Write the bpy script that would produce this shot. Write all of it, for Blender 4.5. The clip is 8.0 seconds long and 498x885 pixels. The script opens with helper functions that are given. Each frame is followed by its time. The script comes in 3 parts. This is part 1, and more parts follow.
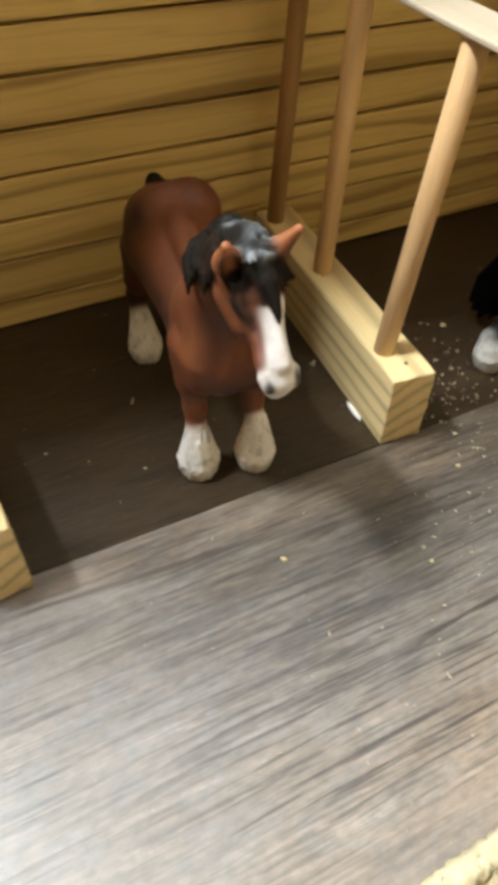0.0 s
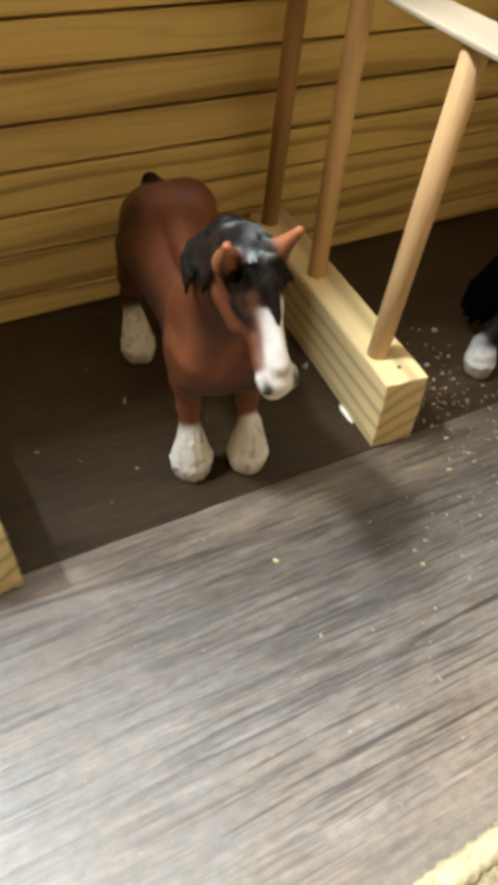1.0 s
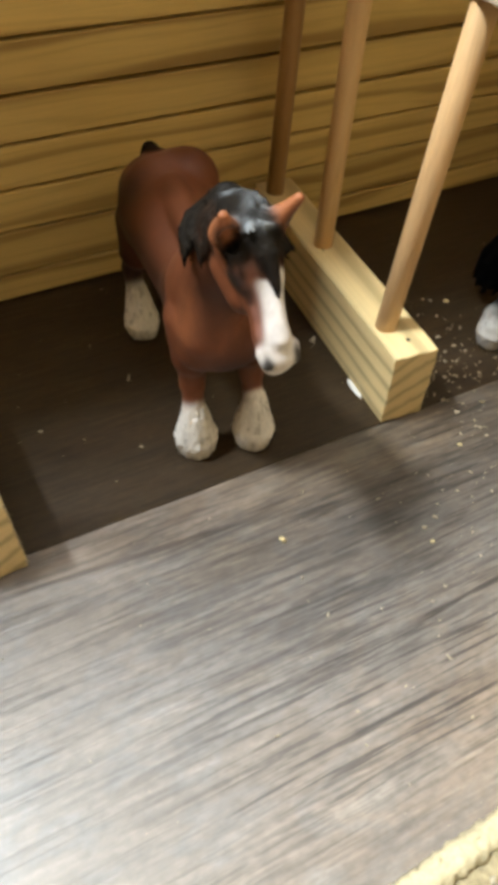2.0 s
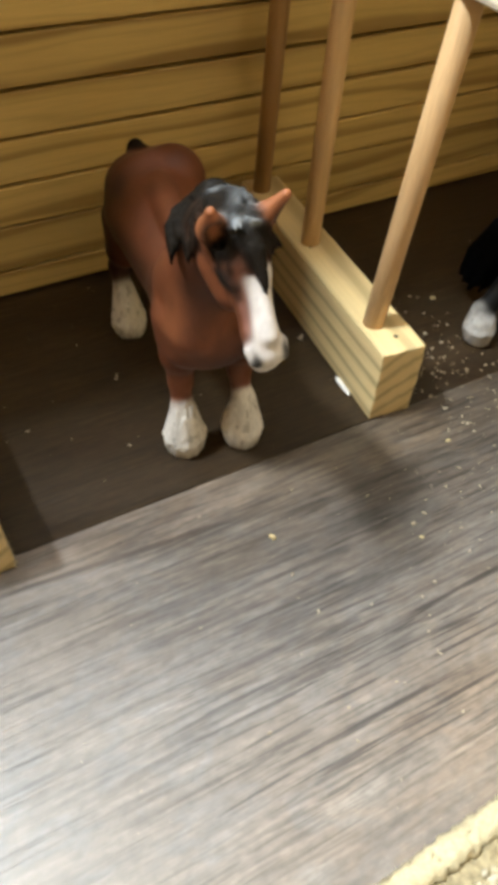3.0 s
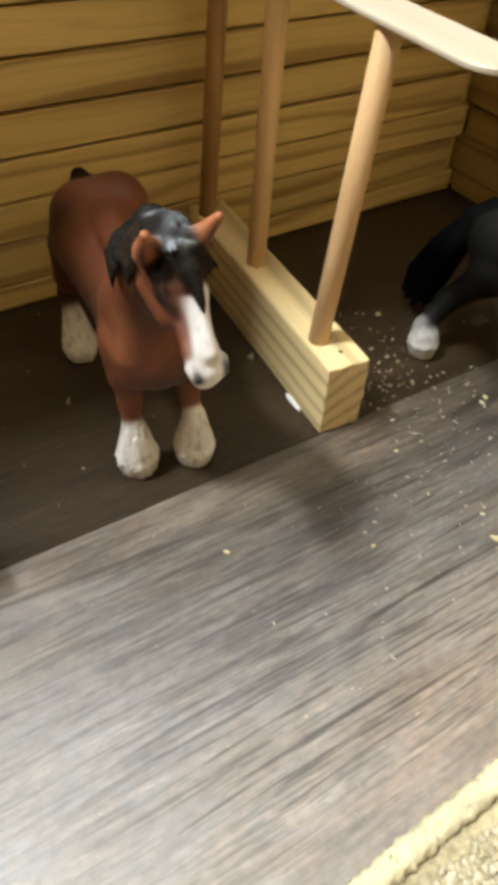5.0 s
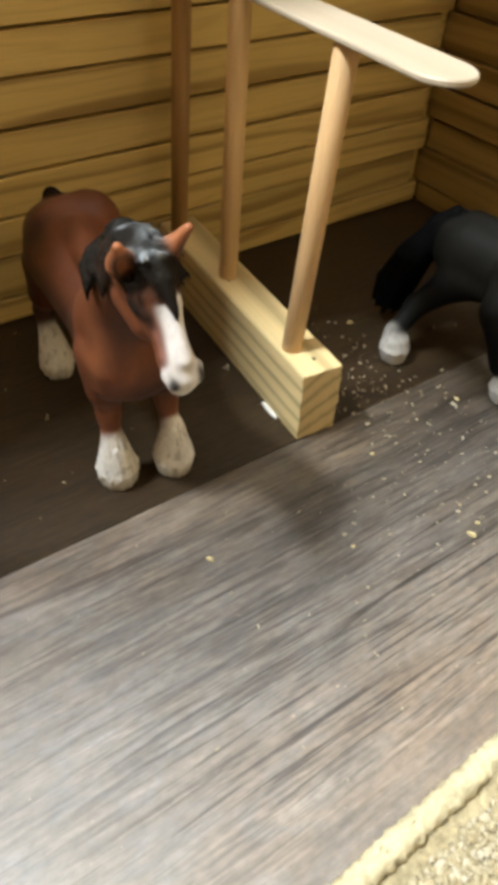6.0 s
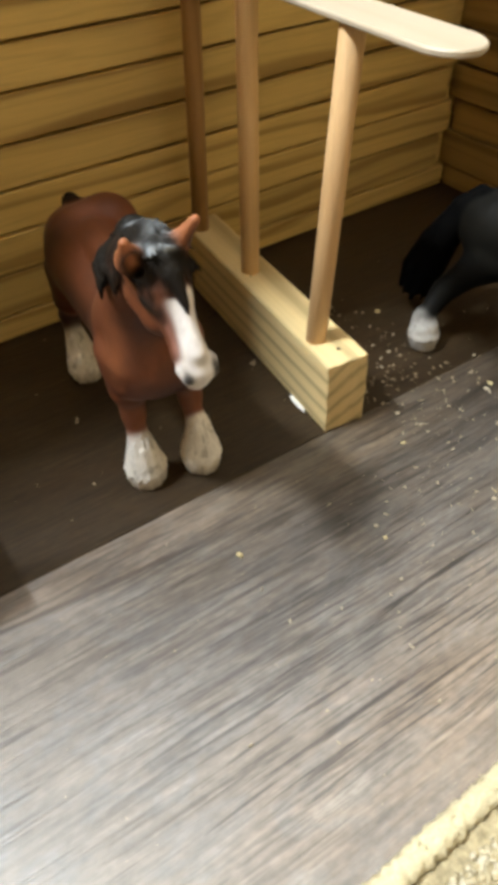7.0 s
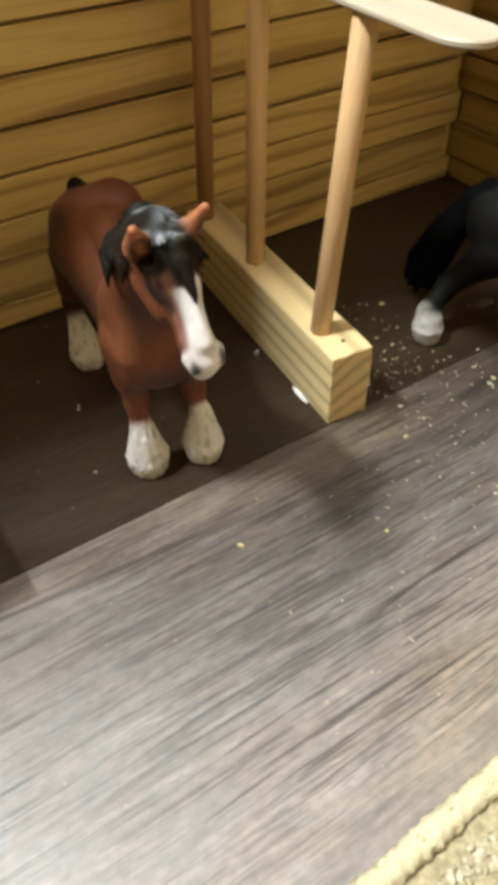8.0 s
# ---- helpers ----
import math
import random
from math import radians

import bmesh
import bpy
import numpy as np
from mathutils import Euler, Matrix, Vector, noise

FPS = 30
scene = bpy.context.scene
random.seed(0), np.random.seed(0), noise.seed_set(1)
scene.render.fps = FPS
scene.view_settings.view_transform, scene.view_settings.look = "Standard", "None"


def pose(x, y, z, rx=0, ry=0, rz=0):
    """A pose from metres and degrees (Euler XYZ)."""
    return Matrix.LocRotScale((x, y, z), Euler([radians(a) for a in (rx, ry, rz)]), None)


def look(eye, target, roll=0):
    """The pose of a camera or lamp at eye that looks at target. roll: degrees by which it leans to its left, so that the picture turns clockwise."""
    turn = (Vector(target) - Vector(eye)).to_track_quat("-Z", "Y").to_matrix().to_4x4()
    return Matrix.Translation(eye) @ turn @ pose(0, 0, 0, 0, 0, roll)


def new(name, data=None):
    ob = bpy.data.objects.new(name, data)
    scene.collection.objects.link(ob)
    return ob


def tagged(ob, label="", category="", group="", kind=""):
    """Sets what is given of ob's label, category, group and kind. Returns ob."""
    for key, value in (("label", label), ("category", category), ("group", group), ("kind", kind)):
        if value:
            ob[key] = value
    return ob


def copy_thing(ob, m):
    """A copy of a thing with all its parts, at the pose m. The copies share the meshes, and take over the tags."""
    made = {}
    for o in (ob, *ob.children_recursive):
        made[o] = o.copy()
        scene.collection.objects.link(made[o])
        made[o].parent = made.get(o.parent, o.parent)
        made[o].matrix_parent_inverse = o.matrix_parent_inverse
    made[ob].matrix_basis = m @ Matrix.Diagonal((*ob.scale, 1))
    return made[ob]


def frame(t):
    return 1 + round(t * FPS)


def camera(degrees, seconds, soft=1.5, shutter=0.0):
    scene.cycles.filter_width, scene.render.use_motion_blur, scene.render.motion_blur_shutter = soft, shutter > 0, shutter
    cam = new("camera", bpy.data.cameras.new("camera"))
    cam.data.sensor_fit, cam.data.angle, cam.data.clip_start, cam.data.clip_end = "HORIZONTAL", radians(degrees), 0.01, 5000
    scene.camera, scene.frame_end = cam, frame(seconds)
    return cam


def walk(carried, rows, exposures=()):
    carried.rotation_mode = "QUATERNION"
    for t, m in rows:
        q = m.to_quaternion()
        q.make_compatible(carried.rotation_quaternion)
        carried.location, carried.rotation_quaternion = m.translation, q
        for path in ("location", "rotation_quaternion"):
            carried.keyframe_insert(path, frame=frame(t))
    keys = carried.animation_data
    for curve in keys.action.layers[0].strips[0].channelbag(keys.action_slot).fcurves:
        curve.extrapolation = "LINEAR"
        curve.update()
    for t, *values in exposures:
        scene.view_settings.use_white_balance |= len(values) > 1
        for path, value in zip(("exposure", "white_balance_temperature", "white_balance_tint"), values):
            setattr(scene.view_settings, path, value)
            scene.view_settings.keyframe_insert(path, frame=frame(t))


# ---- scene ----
cam = camera(40.75, 8.0, soft=6.0)
PATH = [
    (0, (-0.13542, -0.14232, 0.19985), (-0.07149, -0.02103, 0.05424), 1.83),
    (0.2, (-0.13360, -0.14298, 0.19934), (-0.07020, -0.02115, 0.05322), 1.24),
    (0.5, (-0.13314, -0.14118, 0.19805), (-0.06883, -0.02184, 0.05100), 1.97),
    (0.8, (-0.13388, -0.14165, 0.19889), (-0.07066, -0.02198, 0.05238), 2.09),
    (1, (-0.13832, -0.14136, 0.19940), (-0.07014, -0.02151, 0.05453), 3.98),
    (1.2, (-0.13540, -0.13967, 0.19809), (-0.06962, -0.02068, 0.05141), 3.49),
    (2.3, (-0.13356, -0.13955, 0.19596), (-0.07130, -0.02297, 0.04585), 1.95),
    (2.5, (-0.13369, -0.13950, 0.19563), (-0.06979, -0.02348, 0.04578), 2.46),
    (2.8, (-0.13313, -0.13964, 0.19571), (-0.06898, -0.02416, 0.04578), 2.22),
    (3, (-0.13381, -0.13971, 0.19572), (-0.06872, -0.02457, 0.04569), 2.72),
    (3.2, (-0.13406, -0.13983, 0.19536), (-0.06935, -0.02457, 0.04599), 2.88),
    (3.5, (-0.13436, -0.14081, 0.19603), (-0.06926, -0.02441, 0.04699), 2.47),
    (3.8, (-0.13164, -0.14195, 0.19654), (-0.06312, -0.02650, 0.04789), 2.65),
    (4, (-0.13229, -0.14224, 0.19541), (-0.06404, -0.02843, 0.04577), 2.22),
    (4.2, (-0.13015, -0.14161, 0.19511), (-0.05909, -0.02693, 0.04746), 2.62),
    (5.3, (-0.13146, -0.14766, 0.19796), (-0.05485, -0.03265, 0.05339), 3.15),
    (5.5, (-0.13264, -0.14800, 0.19780), (-0.05458, -0.03284, 0.05412), 3.31),
    (5.7, (-0.13344, -0.14899, 0.19771), (-0.05174, -0.03441, 0.05562), 3.51),
    (5.8, (-0.13042, -0.15406, 0.19735), (-0.05042, -0.03685, 0.05492), 0.40),
    (5.9, (-0.13110, -0.15330, 0.19755), (-0.05040, -0.03670, 0.05530), 0.95),
    (6, (-0.13282, -0.15112, 0.19806), (-0.05035, -0.03634, 0.05655), 2.81),
    (6.2, (-0.13193, -0.15222, 0.19759), (-0.05138, -0.03534, 0.05643), 1.54),
    (6.5, (-0.13163, -0.15197, 0.19714), (-0.05313, -0.03464, 0.05546), 0.95),
    (6.8, (-0.12732, -0.15501, 0.19458), (-0.05615, -0.03363, 0.05357), -3.53),
    (7, (-0.12722, -0.15499, 0.19494), (-0.05577, -0.03285, 0.05361), -3.43),
    (7.2, (-0.12693, -0.15496, 0.19519), (-0.05595, -0.03331, 0.05306), -3.54),
    (7.5, (-0.12762, -0.15531, 0.19431), (-0.05818, -0.03322, 0.05193), -4.09),
    (7.8, (-0.12683, -0.15491, 0.19371), (-0.05783, -0.03334, 0.05152), -3.99),
    (8, (-0.12881, -0.15317, 0.19476), (-0.05770, -0.03334, 0.05129), -2.15),
]
walk(cam, [(t, look(eye, target, roll)) for t, eye, target, roll in PATH])

# ---- light: a window high in the room's west wall, daylight outside ----
MM = 0.001
world = bpy.data.worlds.new("world")
scene.world = world
world.use_nodes = True
sky = world.node_tree.nodes.new("ShaderNodeTexSky")
sky.sky_type, sky.sun_disc, sky.sun_elevation, sky.sun_rotation = "NISHITA", False, radians(40), radians(60)
back = world.node_tree.nodes["Background"]
back.inputs["Strength"].default_value = 0.1
world.node_tree.links.new(sky.outputs["Color"], back.inputs["Color"])

WEST, EAST, SOUTH, NORTH, TOP = -0.85, 1.5, -1.5, 1.15, 2.4
WIN_Y0, WIN_Y1, WIN_Z0, WIN_Z1 = 0.10, 0.54, 1.52, 2.00
lamp = bpy.data.lights.new("window_daylight", "AREA")
lamp.shape, lamp.size, lamp.size_y = "RECTANGLE", WIN_Z1 - WIN_Z0 - 0.1, WIN_Y1 - WIN_Y0 - 0.1
lamp.energy, lamp.color = 182.0, (0.895, 0.96, 0.975)
window_light = new("window_daylight", lamp)
mid_y, mid_z = (WIN_Y0 + WIN_Y1) / 2, (WIN_Z0 + WIN_Z1) / 2
window_light.matrix_world = look((WEST - 0.06, mid_y, mid_z), (WEST + 1.0, mid_y, mid_z))


# ---- materials ----
class Nodes:
    """Small helper to write node materials in few lines."""

    def __init__(self, name):
        self.mat = bpy.data.materials.new(name)
        self.mat.use_nodes = True
        self.tree = self.mat.node_tree
        self.shader = self.tree.nodes["Principled BSDF"]

    def put(self, target, value):
        if isinstance(value, bpy.types.NodeSocket):
            self.tree.links.new(value, target)
        else:
            target.default_value = value

    def add(self, kind, out=0, settings=(), **inputs):
        node = self.tree.nodes.new(kind)
        for key, value in settings:
            setattr(node, key, value)
        for key, value in inputs.items():
            self.put(node.inputs[int(key[1:]) if key[0] == "i" and key[1:].isdigit() else key], value)
        return node.outputs[out]

    def math(self, op, a, b=0.0, c=0.0):
        return self.add("ShaderNodeMath", 0, [("operation", op)], i0=a, i1=b, i2=c)

    def coords(self, scale=(1, 1, 1), shift=True, kind="Object"):
        node = self.tree.nodes.new("ShaderNodeTexCoord")
        vector = node.outputs[kind]
        if shift:
            rnd = self.add("ShaderNodeObjectInfo", "Random")
            off = self.add("ShaderNodeCombineXYZ", 0, (), X=self.math("MULTIPLY", rnd, 3.7), Y=self.math("MULTIPLY", rnd, 1.9), Z=self.math("MULTIPLY", rnd, 2.3))
            vector = self.add("ShaderNodeVectorMath", 0, [("operation", "ADD")], i0=vector, i1=off)
        return self.add("ShaderNodeMapping", 0, (), Vector=vector, Scale=scale)

    def noise(self, vector, scale, detail=4.0, rough=0.55, out="Fac"):
        return self.add("ShaderNodeTexNoise", out, (), Vector=vector, Scale=scale, Detail=detail, Roughness=rough)

    def ramp(self, fac, stops):
        node = self.tree.nodes.new("ShaderNodeValToRGB")
        self.tree.links.new(fac, node.inputs[0])
        band = node.color_ramp
        while len(band.elements) < len(stops):
            band.elements.new(0.5)
        for el, (pos, col) in zip(band.elements, stops):
            el.position = pos
            el.color = (*col, 1) if isinstance(col, tuple) else (col, col, col, 1)
        return node.outputs[0]

    def mix(self, fac, a, b, blend="MIX"):
        node = self.tree.nodes.new("ShaderNodeMix")
        node.data_type, node.blend_type = "RGBA", blend
        for sock, value in ((node.inputs[0], fac), (node.inputs[6], a), (node.inputs[7], b)):
            if isinstance(value, tuple):
                value = (*value, 1)
            self.put(sock, value)
        return node.outputs[2]

    def done(self, color, rough=0.5, height=None, bump=0.3, dist=0.0005, **more):
        self.put(self.shader.inputs["Base Color"], (*color, 1) if isinstance(color, tuple) else color)
        self.put(self.shader.inputs["Roughness"], rough)
        if height is not None:
            normal = self.add("ShaderNodeBump", 0, (), Strength=bump, Distance=dist, Height=height)
            self.put(self.shader.inputs["Normal"], normal)
        for key, value in more.items():
            self.put(self.shader.inputs[key.replace("_", " ")], value)
        return self.mat


def pine(name, axis, lean, pale, dark, freq=420.0, rough=0.55, sharp=3.4, bend=11.0, threads=0.12, stretch=0.05):
    """Softwood: growth bands that run along one axis, fine fibre, a little stain. lean: how the bands cross the section."""
    n = Nodes(name)
    long = {"X": (stretch, 1, 1), "Y": (1, stretch, 1), "Z": (1, 1, stretch)}[axis]
    v = n.coords(long)
    warp = n.noise(v, 28.0, 3.0)
    parts = n.tree.nodes.new("ShaderNodeSeparateXYZ")
    n.put(parts.inputs[0], v)
    sum_ = n.math("ADD", n.math("ADD", n.math("MULTIPLY", parts.outputs[0], lean[0]), n.math("MULTIPLY", parts.outputs[1], lean[1])), n.math("MULTIPLY", parts.outputs[2], lean[2]))
    phase = n.math("ADD", n.math("MULTIPLY", sum_, freq), n.math("MULTIPLY", warp, bend))
    ring = n.math("ADD", n.math("MULTIPLY", n.math("SINE", phase), 0.5), 0.5)
    ring = n.math("POWER", ring, sharp)
    fibre = n.noise(n.coords(tuple(s * (0.3 if s < 1 else 1) for s in long)), 1600.0, 3.0, 0.7)
    blot = n.noise(n.coords(long), 45.0, 2.0)
    thin = n.math("POWER", n.math("ADD", n.math("MULTIPLY", n.math("SINE", n.math("MULTIPLY", phase, 2.7)), 0.5), 0.5), 7.0)
    ring = n.math("MINIMUM", n.math("ADD", ring, n.math("MULTIPLY", thin, threads)), 1.0)
    color = n.mix(n.math("MULTIPLY", ring, n.math("ADD", 0.25, n.math("MULTIPLY", blot, 0.9))), pale, dark)
    color = n.mix(0.35, color, n.ramp(fibre, [(0.3, 0.55), (0.7, 1.0)]), "MULTIPLY")
    tone = n.ramp(n.add("ShaderNodeObjectInfo", "Random"), [(0.0, 0.80), (1.0, 1.0)])
    color = n.mix(0.7, color, tone, "MULTIPLY")
    return n.done(color, n.math("ADD", rough - 0.1, n.math("MULTIPLY", fibre, 0.2)), fibre, 0.25, 0.0002)


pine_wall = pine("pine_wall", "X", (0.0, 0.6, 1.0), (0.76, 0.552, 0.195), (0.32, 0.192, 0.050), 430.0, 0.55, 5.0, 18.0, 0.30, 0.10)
# same pine as the back wall, its shade put into a darker colour
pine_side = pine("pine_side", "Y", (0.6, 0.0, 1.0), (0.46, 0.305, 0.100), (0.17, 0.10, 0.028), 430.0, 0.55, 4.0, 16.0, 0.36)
pine_block = pine("pine_block", "Y", (-0.45, 0.0, 1.0), (0.75, 0.59, 0.305), (0.38, 0.29, 0.14), 800.0)
# pale middle and tan front tones offset how the light falls off between dowels
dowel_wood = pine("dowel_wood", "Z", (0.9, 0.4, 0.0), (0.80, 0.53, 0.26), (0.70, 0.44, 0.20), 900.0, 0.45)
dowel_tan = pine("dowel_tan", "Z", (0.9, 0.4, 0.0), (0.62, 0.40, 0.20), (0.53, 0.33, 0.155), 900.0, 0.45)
# browner wood, with part of the rear dowel's shade in its colour
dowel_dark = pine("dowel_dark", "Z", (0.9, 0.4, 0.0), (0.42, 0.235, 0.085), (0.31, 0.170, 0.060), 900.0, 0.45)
stick_wood = pine("stick_wood", "Y", (1.0, 0.0, 0.3), (0.51, 0.43, 0.325), (0.47, 0.39, 0.285), 300.0, 0.5)


def vinyl(name, low, mid, high, rough, gloss, figure=False):
    """Embossed wood-look vinyl: long streaks, pale and dark, fine pores, a satin gloss."""
    n = Nodes(name)
    base = n.coords((1, 1, 1))
    wob = n.noise(n.add("ShaderNodeMapping", 0, (), Vector=base, Scale=(9, 22, 1)), 1.0, 2.0)
    shake = n.noise(n.add("ShaderNodeMapping", 0, (), Vector=base, Scale=(190, 260, 1)), 1.0, 3.0)
    wob = n.math("ADD", wob, n.math("MULTIPLY", shake, 0.05))
    bent = n.add("ShaderNodeVectorMath", 0, [("operation", "ADD")], i0=n.add("ShaderNodeMapping", 0, (), Vector=base), i1=n.add("ShaderNodeCombineXYZ", 0, (), Y=n.math("MULTIPLY", wob, 0.003)))

    def streak(scale, detail, rough_):
        return n.noise(n.add("ShaderNodeMapping", 0, (), Vector=bent, Scale=scale), 1.0, detail, rough_)

    wide, lines, fine, blot = streak((20, 70, 1), 4.0, 0.6), streak((36, 430, 1), 3.0, 0.62), streak((150, 1100, 1), 2.0, 0.6), streak((10, 26, 1), 3.0, 0.6)
    dash, crowd = streak((38, 600, 1), 3.0, 0.6), streak((9, 34, 1), 2.0, 0.5)
    tone = n.math("ADD", n.math("ADD", n.math("MULTIPLY", wide, 0.26), n.math("MULTIPLY", lines, 0.30)), n.math("ADD", n.math("MULTIPLY", fine, 0.16), n.math("MULTIPLY", blot, 0.28)))
    color = n.ramp(tone, [(0.37, low), (0.54, mid), (0.72, high)])
    dashes = n.ramp(n.math("ADD", dash, n.math("MULTIPLY", crowd, 0.35)), [(0.530, 0.40), (0.556, 1.0)])
    cracks = n.ramp(streak((30, 720, 1), 1.5, 0.5), [(0.575, 1.0), (0.625, 0.42), (0.72, 0.30)])
    hairlines = n.ramp(streak((42, 900, 1), 2.0, 0.55), [(0.53, 1.06), (0.57, 0.74), (0.66, 0.48)])
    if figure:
        # the printed board: smooth pale sapwood, a belt of open grooves, cool mottled heartwood, a dark edge and a tan
        # strip; shade by the stalls and a bluish sheen are painted in
        split = n.tree.nodes.new("ShaderNodeSeparateXYZ")
        n.put(split.inputs[0], n.coords((1, 1, 1), False))
        px, py = split.outputs[0], split.outputs[1]
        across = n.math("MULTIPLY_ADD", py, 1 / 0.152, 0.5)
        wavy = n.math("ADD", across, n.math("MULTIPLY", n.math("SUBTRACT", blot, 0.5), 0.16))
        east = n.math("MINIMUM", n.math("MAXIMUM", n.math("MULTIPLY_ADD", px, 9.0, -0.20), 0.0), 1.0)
        sheen_side = n.math("MINIMUM", n.math("MAXIMUM", n.math("MULTIPLY_ADD", px, -7.0, 0.65), 0.0), 1.0)
        calm = n.math("MAXIMUM", n.math("MULTIPLY", n.math("MAXIMUM", n.math("SUBTRACT", sheen_side, 0.7), 0.0), 1.5), n.ramp(wavy, [(0.06, 0.5), (0.20, 0.0)]))
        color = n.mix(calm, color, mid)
        # cool window sheen on the west side, put into the colour as a blue tint
        color = n.mix(sheen_side, color, (0.945, 1.0, 1.09), "MULTIPLY")
        belt = n.ramp(wavy, [(0.16, 0.25), (0.28, 0.95), (0.46, 0.95), (0.56, 0.85), (0.9, 0.8)])
        belt = n.math("MINIMUM", n.math("MULTIPLY", belt, n.math("MINIMUM", n.math("MAXIMUM", n.math("MULTIPLY_ADD", px, 5.0, 0.85), 0.25), 1.15)), 1.0)
        belt = n.math("MULTIPLY", belt, n.math("MULTIPLY_ADD", calm, -1.2, 1.0))
        color = n.mix(n.math("MULTIPLY", belt, 0.3), color, dashes, "MULTIPLY")
        color = n.mix(n.math("MULTIPLY", belt, 0.8), color, hairlines, "MULTIPLY")
        color = n.mix(n.math("MULTIPLY", belt, n.ramp(wavy, [(0.10, 0.25), (0.26, 1.0), (0.50, 1.0), (0.62, 0.75)])), color, cracks, "MULTIPLY")
        # board bands, also darkened towards the stalls to paint in shade
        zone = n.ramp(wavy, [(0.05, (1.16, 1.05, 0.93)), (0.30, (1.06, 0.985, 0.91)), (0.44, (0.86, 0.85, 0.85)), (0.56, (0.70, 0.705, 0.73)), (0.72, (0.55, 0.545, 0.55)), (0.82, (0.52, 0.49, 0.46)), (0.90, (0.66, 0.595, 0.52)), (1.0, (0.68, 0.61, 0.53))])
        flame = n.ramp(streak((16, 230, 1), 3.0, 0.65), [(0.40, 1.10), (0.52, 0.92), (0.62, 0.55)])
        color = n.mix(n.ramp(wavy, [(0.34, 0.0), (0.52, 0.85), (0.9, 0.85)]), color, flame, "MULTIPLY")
        shade_amount = n.math("MINIMUM", n.math("MAXIMUM", n.math("MULTIPLY_ADD", px, 9.0, 0.6), 0.3), 1.0)
        color = n.mix(shade_amount, color, zone, "MULTIPLY")
        # shade on the east part, painted in towards the stalls
        inner_shade = n.ramp(wavy, [(0.42, 1.0), (0.55, 0.72), (0.80, 0.62), (1.0, 0.50)])
        color = n.mix(n.math("MULTIPLY", east, 0.8), color, inner_shade, "MULTIPLY")
        edge = n.math("ADD", n.math("ADD", py, n.math("MULTIPLY", n.math("SUBTRACT", wob, 0.5), 0.004)), n.math("MULTIPLY_ADD", px, 0.07, -0.0592))
        west = n.math("MINIMUM", n.math("MAXIMUM", n.math("MULTIPLY_ADD", px, -30.0, 1.2), 0.0), 1.0)
        color = n.mix(n.math("MULTIPLY", west, 0.9), color, n.ramp(n.math("MULTIPLY_ADD", edge, 100.0, 0.5), [(0.30, (1.0, 1.0, 1.0)), (0.46, (0.45, 0.42, 0.40)), (0.54, (0.6, 0.55, 0.5)), (0.62, (1.25, 1.20, 1.17)), (1.0, (1.18, 1.13, 1.10))]), "MULTIPLY")
    else:
        color = n.mix(0.6, color, dashes, "MULTIPLY")
        color = n.mix(0.5, color, hairlines, "MULTIPLY")
    patch = streak((24, 48, 1), 4.0, 0.6)
    cool = n.ramp(patch, [(0.36, (1.0, 0.93, 0.84)), (0.44, (0.86, 0.80, 0.74)), (0.50, (0.84, 0.87, 0.91)), (0.57, (1.0, 0.94, 0.88)), (0.66, (0.92, 0.96, 1.0))])
    color = n.mix(0.7, color, cool, "MULTIPLY")
    mottle = n.noise(n.add("ShaderNodeMapping", 0, (), Vector=base, Scale=(260, 420, 1)), 1.0, 4.0, 0.65)
    color = n.mix(0.8, color, n.ramp(mottle, [(0.30, 0.76), (0.62, 1.12)]), "MULTIPLY")
    relief = n.math("ADD", n.math("MULTIPLY", cracks, 0.5), n.math("MULTIPLY", lines, 0.6))
    return n.done(color, n.math("ADD", rough, n.math("MULTIPLY", wide, 0.14)), relief, 0.25, 0.0006, Specular_IOR_Level=gloss)


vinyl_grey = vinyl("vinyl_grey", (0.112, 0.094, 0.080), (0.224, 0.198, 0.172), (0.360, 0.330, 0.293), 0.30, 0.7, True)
vinyl_brown = vinyl("vinyl_brown", (0.022, 0.0130, 0.0050), (0.038, 0.0236, 0.0105), (0.066, 0.044, 0.0225), 0.40, 0.35)


def plain(name, color, rough, grain=300.0, amount=0.15, bump=0.2, dist=0.0004):
    n = Nodes(name)
    g = n.noise(n.coords(), grain, 4.0)
    g2 = n.noise(n.coords(), grain / 9, 3.0)
    shade = n.ramp(n.math("ADD", n.math("MULTIPLY", g, 0.5), n.math("MULTIPLY", g2, 0.5)), [(0.3, 1 - amount * 2), (0.7, 1.0)])
    return n.done(n.mix(1.0, color, shade, "MULTIPLY"), rough, g, bump, dist)


room_paint = plain("room_paint", (0.39, 0.295, 0.17), 0.8, 90.0, 0.04, 0.1)
ceiling_paint = plain("ceiling_paint", (0.80, 0.80, 0.80), 0.85, 60.0, 0.03, 0.1)
frame_paint = plain("frame_paint", (0.75, 0.74, 0.70), 0.4, 80.0, 0.03, 0.1)
crumb_wood = plain("crumb_wood", (0.47, 0.41, 0.30), 0.8, 900.0, 0.2)
straw_wood = plain("straw_wood", (0.56, 0.47, 0.25), 0.75, 900.0, 0.2)
glue_white = plain("glue_white", (0.75, 0.75, 0.72), 0.35, 400.0, 0.05)
hole_dark = plain("hole_dark", (0.012, 0.009, 0.006), 0.8, 900.0, 0.1)
cord_yarn = plain("cord_yarn", (0.70, 0.625, 0.41), 0.9, 900.0, 0.20, 0.6, 0.0006)
pile_yarn = plain("pile_yarn", (0.53, 0.445, 0.27), 0.95, 600.0, 0.34, 0.7, 0.0008)

